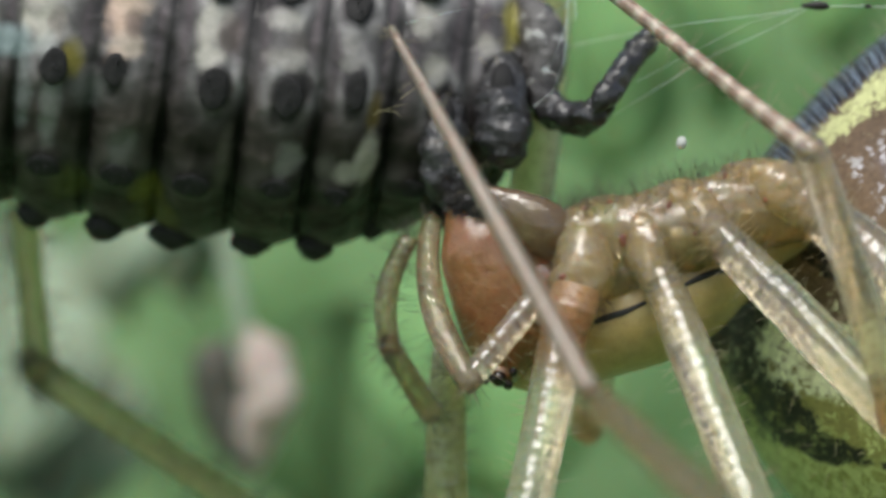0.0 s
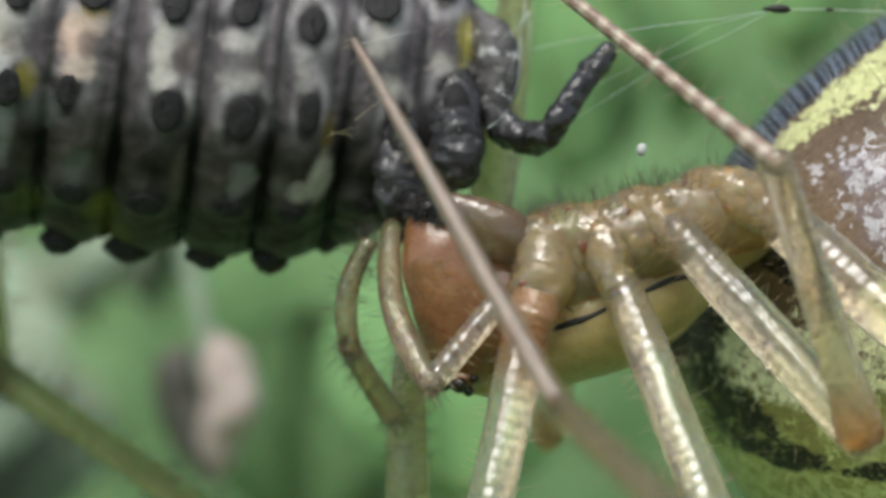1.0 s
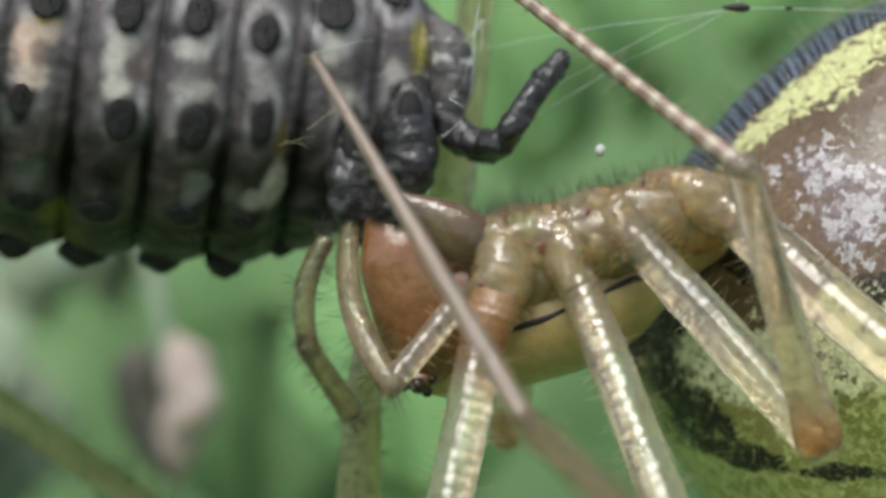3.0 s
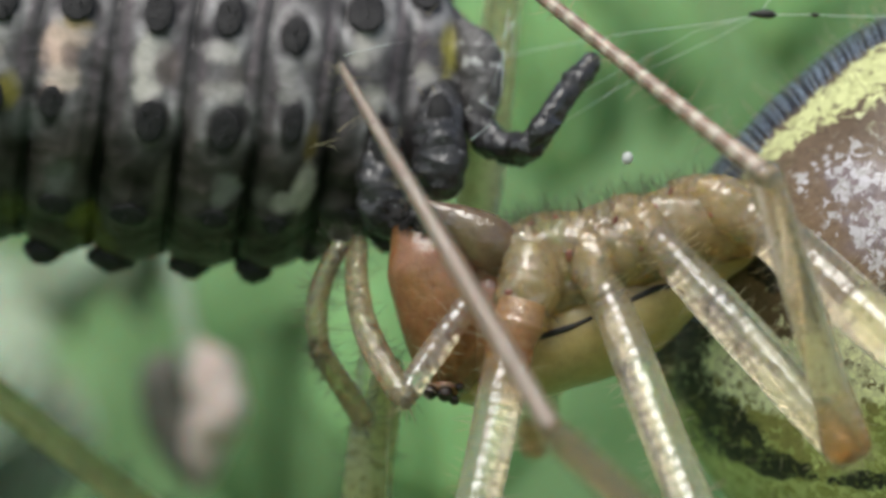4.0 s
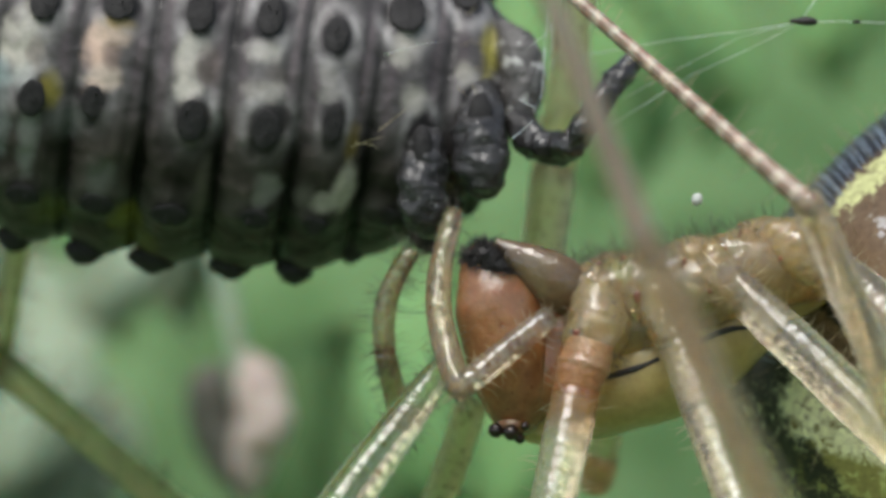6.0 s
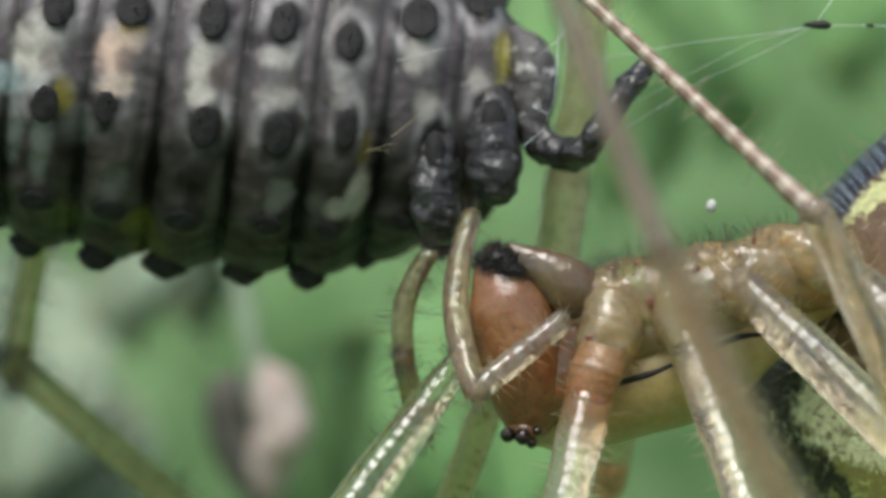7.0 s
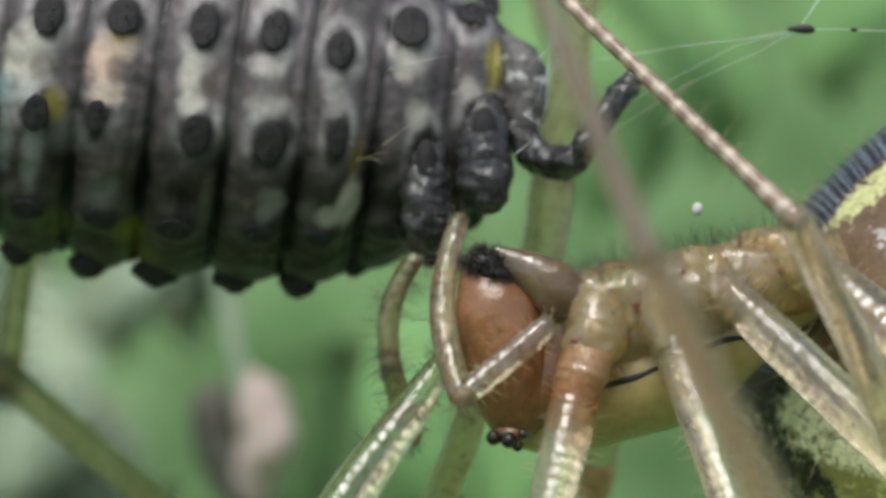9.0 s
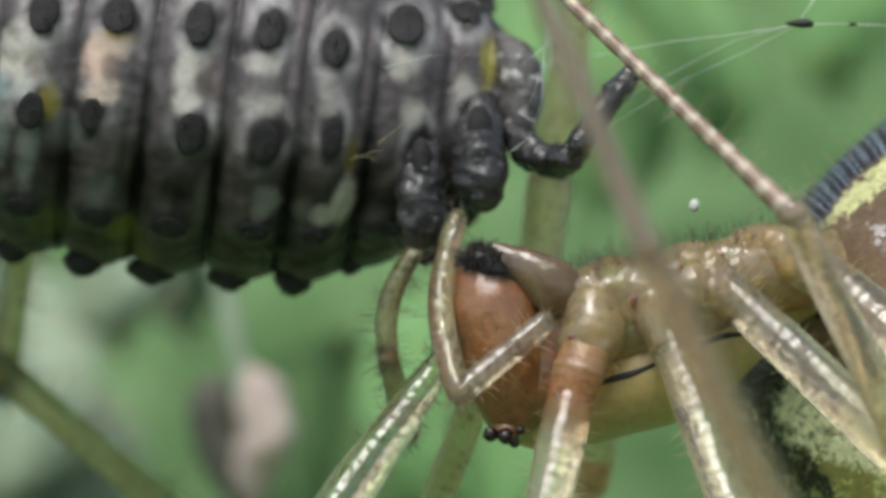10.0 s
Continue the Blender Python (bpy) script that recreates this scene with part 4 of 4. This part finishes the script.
def limb(name, length, radii, mat, label="", sides=18, steps=44, hair=0, hair_mat=None, hair_len=0.22, seed=1, knee=None, bow=(0, 0), hair_thick=0.0042):
    """A limb piece along +Z from its joint, length and radii in mm, with bumps and hairs; bow: how far its middle swings out in x and y."""
    bm = bmesh.new()
    stations = [(0, 0, -0.5 * radii[0] * 0.001, radii[0] * 0.25e-3)]
    stations += [(0, 0, length * k / (len(radii) - 1) * 0.001, r * 0.001) for k, r in enumerate(radii)]
    stations += [(0, 0, (length + 0.5 * radii[-1]) * 0.001, radii[-1] * 0.25e-3)]
    pts = spline(stations, steps)
    rings = []
    for p in pts:
        ring = []
        for k in range(sides):
            t = 2 * math.pi * k / sides
            r = p[3] * (1 + 0.05 * noise.noise((math.cos(t) * 1.5 + seed, math.sin(t) * 1.5, p[2] * 1400)))
            swing = math.sin(math.pi * max(0.0, min(1.0, p[2] / (length * 0.001)))) * 0.001
            ring.append((math.cos(t) * r + bow[0] * swing, math.sin(t) * r + bow[1] * swing, p[2]))
        rings.append(ring)
    skin(bm, rings)
    ob = part(name, bm, mat, spider, label)
    if hair:
        hairs_on(ob, int(hair * 1.6), hair_len, hair_thick, hair_mat or hair_pale, seed)
    if knee:
        bm = bmesh.new()
        ball(bm, (0, 0, length * 0.001), (radii[-1] * 0.98e-3, radii[-1] * 0.98e-3, radii[-1] * 1.5e-3), sub=3, rough=0.12)
        part("knee", bm, knee, ob, "orange knee")
    return ob


def aim(base, to):
    """The pose of a limb at base that points to another place."""
    return Matrix.Translation(base) @ (to - base).to_track_quat("Z", "Y").to_matrix().to_4x4()


def fixed_limb(name, a, b, radii, mat, **more):
    a, b = mm(a) - O, mm(b) - O
    ob = limb(name, (b - a).length * 1000, radii, mat, **more)
    ob.matrix_basis = aim(a, b)
    return ob


# legs that keep their place on the body
fixed_limb("leg_femur", (0.803, -0.5, -1.029), (0.351, -1.6, -3.051), (0.25, 0.27, 0.26, 0.25, 0.25), knee_leg_skin, hair=90, seed=11)
fixed_limb("leg_femur", (1.85, -0.5, -0.464), (2.745, -2.1, -3.0), (0.20, 0.24, 0.25, 0.25, 0.25), leg_skin, hair=90, seed=12)
fixed_limb("leg_femur", (3.449, -0.3, 0.385), (5.346, -1.7, -1.412), (0.24, 0.31, 0.32, 0.31, 0.3), leg_skin, hair=80, seed=13)
fixed_limb("leg_tibia", (0.947, 4.2, 4.162), (0.575, 3.6, 1.321), (0.20, 0.22, 0.25, 0.27), olive_skin, hair=40, seed=14)
fixed_limb("leg_femur", (0.575, 3.6, 1.321), (0.442, 2.6, 0.318), (0.27, 0.28, 0.25), olive_skin, seed=15)
fixed_limb("leg_femur", (1.329, 2.0, -1.18), (1.18, 3.2, -2.346), (0.18, 0.22, 0.24), leg_skin, seed=16, knee=knee_skin)

bm = bmesh.new()
ball(bm, mm((2.137, 0.2, 1.014)) - O, (0.000065, 0.00006, 0.000075), sub=2, rough=0.3, freq=9000)
part("crumb", bm, chalk, spider, "white crumb on the hairs")

# legs that move on the body: joints at the given seconds
MOVING_LEGS = []


def moving_leg(pieces, keys, side=-1):
    """pieces: limbs in order from the body; keys: seconds and the joints from the base to the tip."""
    MOVING_LEGS.append((pieces, keys, side))


moving_leg([limb("leg_femur", 3.3, (0.20, 0.25, 0.26, 0.26, 0.25), leg_skin, hair=110, seed=21),
            limb("leg_tibia", 3.1, (0.25, 0.22, 0.20, 0.19, 0.17), knee_leg_skin, hair=60, seed=22),
            limb("leg_metatarsus", 5.2, (0.115, 0.094, 0.086, 0.08, 0.076, 0.07), banded_skin, "pinkish brown banded leg end", hair=150, hair_len=0.3, seed=23)],
           [(0, (2.442, -0.5, 0.126), (4.215, -2.1, -1.822), (3.295, -2.6, 0.936), (1.338, -0.9, 2.677)),
            (1, (2.448, -0.5, 0.132), (4.286, -2.1, -2.03), (3.359, -2.6, 0.755), (1.301, -0.9, 2.646)),
            (2, (2.416, -0.5, 0.082), (4.31, -2.1, -2.149), (3.441, -2.6, 0.614), (1.239, -0.9, 2.664)),
            (3.5, (2.423, -0.5, 0.069), (4.322, -2.1, -2.149), (3.441, -2.6, 0.609), (1.165, -0.9, 2.67)),
            (4, (2.435, -0.5, 0.056), (4.316, -2.1, -2.131), (3.412, -2.6, 0.62), (1.171, -0.9, 2.701)),
            (4.5, (2.059, -0.5, 0.1), (3.893, -2.1, -2.268), (3.289, -2.6, 0.533), (1.028, -0.9, 2.763)),
            (4.8, (1.918, -0.5, -0.127), (3.683, -2.1, -2.49), (3.17, -2.6, 0.385), (0.89, -0.9, 2.756)),
            (5, (2.178, -0.5, -0.446), (4.03, -2.1, -2.34), (3.242, -2.6, 0.591), (1.004, -0.9, 2.751)),
            (5.5, (2.523, -0.5, -0.282), (4.394, -2.1, -2.102), (3.266, -2.6, 0.72), (1.035, -0.9, 2.8)),
            (6, (2.737, -0.5, -0.257), (4.471, -2.1, -2.06), (3.283, -2.6, 0.767), (1.028, -0.9, 2.813)),
            (7.5, (2.711, -0.5, -0.257), (4.459, -2.1, -2.09), (3.213, -2.6, 0.626), (1.004, -0.9, 2.875)),
            (8, (2.718, -0.5, -0.251), (4.471, -2.1, -2.078), (3.19, -2.6, 0.65), (0.96, -0.9, 2.9)),
            (10, (2.711, -0.5, -0.295), (4.465, -2.1, -2.096), (3.172, -2.6, 0.614), (0.973, -0.9, 2.838))])

fore = [(0, (2.488, -10.0, -2.780), (0.971, -5.0, -1.503), (-1.070, -2.0, 2.252)),
        (3.5, (2.575, -10.0, -2.981), (1.095, -5.0, -1.777), (-1.111, -2.0, 2.008)),
        (4, (2.584, -10.0, -2.981), (1.101, -5.0, -1.793), (-1.105, -2.0, 2.019)),
        (4.2, (2.463, -9.0, -3.246), (1.002, -5.5, -1.906), (-0.946, -4.0, 1.381)),
        (4.5, (1.668, -9.0, -2.366), (0.683, -8.4, -0.182), (0.195, -8.0, 2.290)),
        (4.8, (1.339, -9.0, -2.326), (0.766, -8.4, -0.141), (0.446, -8.0, 2.189)),
        (5, (2.471, -9.0, -2.239), (1.601, -8.4, -0.005), (0.891, -8.0, 2.090)),
        (5.5, (2.426, -9.0, -2.202), (1.461, -8.4, 0.033), (0.819, -8.0, 2.128)),
        (6, (2.444, -9.0, -2.193), (1.385, -8.4, 0.042), (0.600, -8.0, 2.138)),
        (8, (2.498, -9.0, -2.175), (1.395, -8.4, 0.061), (0.562, -8.0, 2.205)),
        (10, (2.494, -9.0, -2.198), (1.414, -8.4, 0.037), (0.571, -8.0, 2.157))]
moving_leg([limb("leg_tibia", 6.5, (0.14, 0.16, 0.18, 0.20, 0.20), brown_leg_skin, hair=60, seed=31)], [(k[0], k[2], k[1]) for k in fore])
moving_leg([limb("leg_metatarsus", 5.1, (0.105, 0.10, 0.095, 0.085, 0.07, 0.045), pink_skin, "slender pinkish brown leg end", hair=60, seed=32)], [(k[0], k[2], k[3]) for k in fore])

moving_leg([limb("leg_tibia", 3.0, (0.15, 0.22, 0.26, 0.27, 0.27), clear_leg_skin, hair=160, hair_mat=hair_dark, seed=41)],
           [(0, (-0.526, 1.4, -1.252), (-0.606, 1.4, -3.517)), (3.5, (-0.559, 1.4, -1.226), (-0.693, 1.4, -3.49)), (4.2, (-0.865, 1.4, -1.212), (-0.984, 1.4, -3.41)),
            (4.5, (-0.94, 1.2, -1.218), (-1.053, 1.2, -3.37)), (4.8, (-1.549, 0.2, -1.895), (-2.592, 0.0, -3.126)), (5, (-1.071, 0.0, -1.824), (-2.039, -0.8, -3.052)),
            (5.5, (-0.753, 0.0, -1.709), (-1.784, -0.9, -2.993)), (6, (-0.44, 0.0, -1.314), (-1.667, -0.9, -2.98)), (8, (-0.408, 0.0, -1.161), (-1.654, -0.9, -2.893)), (10, (-0.415, 0.0, -1.224), (-1.66, -0.9, -2.955))])

moving_leg([limb("leg_tibia", 2.2, (0.18, 0.20, 0.2, 0.2), olive_skin, hair=80, hair_mat=hair_dark, seed=42)],
           [(0, (-0.462, 1.6, -1.461), (-0.536, 2.0, -3.242)), (4.2, (-0.602, 1.6, -1.421), (-0.812, 2.0, -3.133)), (4.8, (-0.646, 1.6, -1.744), (-0.993, 2.0, -3.324)), (5.2, (-0.268, 1.6, -1.928), (-0.882, 2.0, -3.308)),
            (6, (-0.094, 1.6, -1.816), (-0.604, 2.0, -3.262)), (8, (-0.047, 1.6, -1.756), (-0.59, 2.0, -3.167)), (10, (-0.054, 1.6, -1.823), (-0.597, 2.0, -3.235))])

moving_leg([limb("palp_femur", 1.38, (0.12, 0.15, 0.15, 0.15, 0.13), leg_skin, hair=40, seed=51),
            limb("palp_tibia", 2.35, (0.15, 0.16, 0.15, 0.14, 0.12), palp_skin, hair=70, hair_mat=hair_dark, hair_len=0.26, seed=52, bow=(0.2, 0))],
           [(0, (0.543, -0.3, -0.619), (-0.23, -0.75, -1.557), (-0.688, 0.7, 0.141)), (3.5, (0.531, -0.3, -0.657), (-0.243, -0.75, -1.606), (-0.733, 0.7, 0.006)),
            (4.2, (0.222, -0.3, -0.644), (-0.403, -0.75, -1.619), (-0.995, 0.7, -0.077)), (4.5, (0.038, -0.3, -0.373), (-0.523, -0.75, -1.613), (-1.118, 0.7, -0.058)),
            (4.8, (-0.167, -0.3, -0.507), (-0.631, -0.75, -1.67), (-1.23, 0.7, -0.387)), (5, (0.139, -0.3, -0.922), (-0.455, -0.75, -2.03), (-0.983, 0.7, -0.071)),
            (5.5, (0.518, -0.3, -0.714), (-0.548, -0.75, -1.65), (-0.60, 0.7, 0.30)), (6, (0.764, -0.3, -0.714), (-0.305, -0.75, -1.563), (-0.31, 0.7, 0.56)),
            (8, (0.809, -0.3, -0.676), (-0.255, -0.75, -1.55), (-0.22, 0.7, 0.66)), (10, (0.79, -0.3, -0.72), (-0.268, -0.75, -1.588), (-0.22, 0.7, 0.62))])

moving_leg([limb("palp_femur", 1.05, (0.14, 0.14, 0.13, 0.12), palp_skin, hair=90, hair_mat=hair_dark, seed=61, hair_thick=0.0045),
            limb("palp_tibia", 1.25, (0.12, 0.13, 0.125, 0.11), palp_skin, hair=130, hair_mat=hair_dark, hair_len=0.28, seed=62, bow=(0, 0.14), hair_thick=0.0045)],
           [(0, (-0.682, 0.9, -2.053), (-1.224, 0.5, -1.153), (-0.936, 0.6, 0.078)), (3.5, (-0.715, 0.9, -2.027), (-1.302, 0.5, -1.127), (-1.033, 0.6, 0.039)), (4.5, (-1.01, 0.9, -1.994), (-1.581, 0.5, -1.062), (-1.228, 0.6, 0.071)),
            (4.8, (-1.223, 0.9, -2.068), (-1.778, 0.5, -1.103), (-1.341, 0.6, -0.066)), (5, (-1.233, 0.9, -2.27), (-1.607, 0.5, -1.237), (-1.287, 0.6, -0.071)), (5.5, (-1.004, 0.9, -2.184), (-1.425, 0.5, -1.121), (-1.124, 0.6, 0.11)),
            (6, (-0.859, 0.9, -2.119), (-1.108, 0.5, -1.075), (-0.773, 0.6, 0.123)), (8, (-0.767, 0.9, -2.066), (-1.03, 0.5, -1.017), (-0.663, 0.6, 0.279)), (10, (-0.794, 0.9, -2.092), (-1.043, 0.5, -1.05), (-0.669, 0.6, 0.247))])

moving_leg([limb("leg_tibia", 3.4, (0.2, 0.21, 0.21, 0.22), olive_skin, hair=260, hair_mat=hair_dark, hair_len=0.4, seed=71, hair_thick=0.006),
            limb("leg_metatarsus", 2.0, (0.2, 0.18, 0.17), olive_skin, hair=260, hair_mat=hair_dark, hair_len=0.4, seed=72, hair_thick=0.006)],
           [(0, (-3.112, 5.2, -3.625), (-5.991, 5.0, -1.684), (-6.124, 5.0, 0.31)), (3.5, (-3.298, 5.2, -3.669), (-6.087, 5.0, -1.692), (-6.161, 5.0, 0.192)), (4.5, (-4.041, 5.2, -3.558), (-6.161, 5.0, -1.692), (-6.161, 5.0, 0.303)),
            (6, (-3.75, 5.2, -3.60), (-5.98, 5.0, -1.70), (-6.02, 5.0, 0.25)), (8, (-3.60, 5.2, -3.68), (-5.90, 5.0, -1.70), (-5.90, 5.0, 0.25)), (10, (-3.60, 5.2, -3.72), (-5.92, 5.0, -1.76), (-5.94, 5.0, 0.18))])

# ---- silk ----


def thread(points, thick, label, beads=0, seed=1):
    bm = bmesh.new()
    pts = [mm(p) for p in points]
    o = pts[0]
    for a, b in zip(pts, pts[1:]):
        side = (b - a).cross(Vector((0, 1, 0))).normalized() * thick * 0.001
        deep = Vector((0, thick * 0.001, 0))
        skin(bm, [[e - o + side * math.cos(k * 1.2566) + deep * math.sin(k * 1.2566) for k in range(5)] for e in (a, b)])
    rnd = random.Random(seed)
    for _ in range(beads):
        k = rnd.randrange(len(pts) - 1)
        q = pts[k].lerp(pts[k + 1], rnd.random()) - o
        ball(bm, q, (thick * rnd.uniform(1.5, 3.2) * 0.001,) * 3, sub=1)
    ob = part("silk_thread", bm, silk)
    ob.location = o
    return tagged(ob, label, "spider silk", group="threads of the web")


thread(((3.667, 0.5, 2.65), (4.185, 0.5, 2.656), (4.718, 0.6, 2.645), (5.698, 1.0, 2.658), (35.399, 30.0, 4.552)), 0.0042, "fine white silk thread between the leaves", 8, 1)
thread(((3.667, 0.5, 2.65), (3.084, 0.5, 2.553), (2.242, 0.5, 2.455), (1.372, 1.4, 2.358), (0.651, 2.0, 2.245)), 0.0036, "fine white silk thread between the leaves", 14, 2)
thread(((3.667, 0.5, 2.65), (3.149, 0.5, 2.371), (2.444, 0.6, 2.054), (1.347, 0.8, 1.38)), 0.0027, "fine white silk thread ending at the larva", 3, 3)
thread(((3.667, 0.5, 2.65), (2.954, 0.5, 2.468), (1.664, 0.6, 1.794)), 0.0023, "fine white silk thread ending at the larva", 2, 4)
thread(((3.667, 0.5, 2.65), (3.926, 0.5, 3.019), (4.328, 0.6, 3.548), (20.473, 30.0, 23.956)), 0.005, "fine white silk thread leading up", 3, 5)
bm = bmesh.new()
p = mm((3.693, 0.45, 2.659))
ball(bm, (0, 0, 0), (0.00016, 0.00006, 0.00005), sub=3, rough=0.5, freq=6000)
ob = part("dark_speck", bm, black_matte)
ob.location = p
tagged(ob, "small black speck caught on a silk thread", "debris", group="specks on the silk")
bm = bmesh.new()
ball(bm, (0, 0, 0), (0.00005, 0.00003, 0.000025), sub=2, rough=0.5, freq=9000)
ob = part("dark_speck", bm, black_matte)
ob.location = mm((4.30, 0.52, 2.655))
tagged(ob, "tiny black speck caught on a silk thread", "debris", group="specks on the silk")


def motions():
    o = mm(LARVA_AT)
    walk(larva, [(t, pose(o.x + x * 0.001, o.y, o.z + z * 0.001, roll, 7, 0)) for t, x, z, roll in LARVA_ROWS])
    at = plant.location.copy()      # the plant stirs a little
    walk(plant, [(t, pose(at.x + x * 0.001, at.y, at.z + z * 0.001)) for t, x, z in ((0, 0, 0), (1, 0, -0.05), (2, 0, -0.08), (4.5, 0, -0.08), (6, 0.10, -0.15), (8, 0.20, -0.30), (10, 0.20, -0.33))])
    walk(spider, [(t, spider_pose(x, z, turn)) for t, x, z, turn in SPIDER_ROWS])
    walk(abdomen, [(t, pose(float(np.interp(t, (0, 4, 5, 5.5, 6, 10), (0.2, 0.2, 0.26, 0.28, 0.33, 0.33))) * 0.001, 0, 0)) for t, x, z, turn in SPIDER_ROWS])
    for pieces, keys, side in MOVING_LEGS:
        lengths = [max((v.co.z for v in piece.data.vertices)) for piece in pieces]
        lengths = [l - 0.00012 for l in lengths]
        times = [k[0] for k in keys]
        rows = [[] for _ in pieces]
        for t, x, z, turn in SPIDER_ROWS:
            joints = []
            for n in range(len(keys[0]) - 1):
                joints.append(Vector([float(np.interp(t, times, [k[1 + n][axis] for k in keys])) for axis in range(3)]))
            back = spider_pose(x, z, turn).inverted()
            base = mm(joints[0])
            for n, piece in enumerate(pieces):
                to = mm(joints[n + 1])
                rows[n].append((t, back @ aim(base, to)))
                base = base + (to - base).normalized() * lengths[n]
        for piece, r in zip(pieces, rows):
            walk(piece, r)


motions()
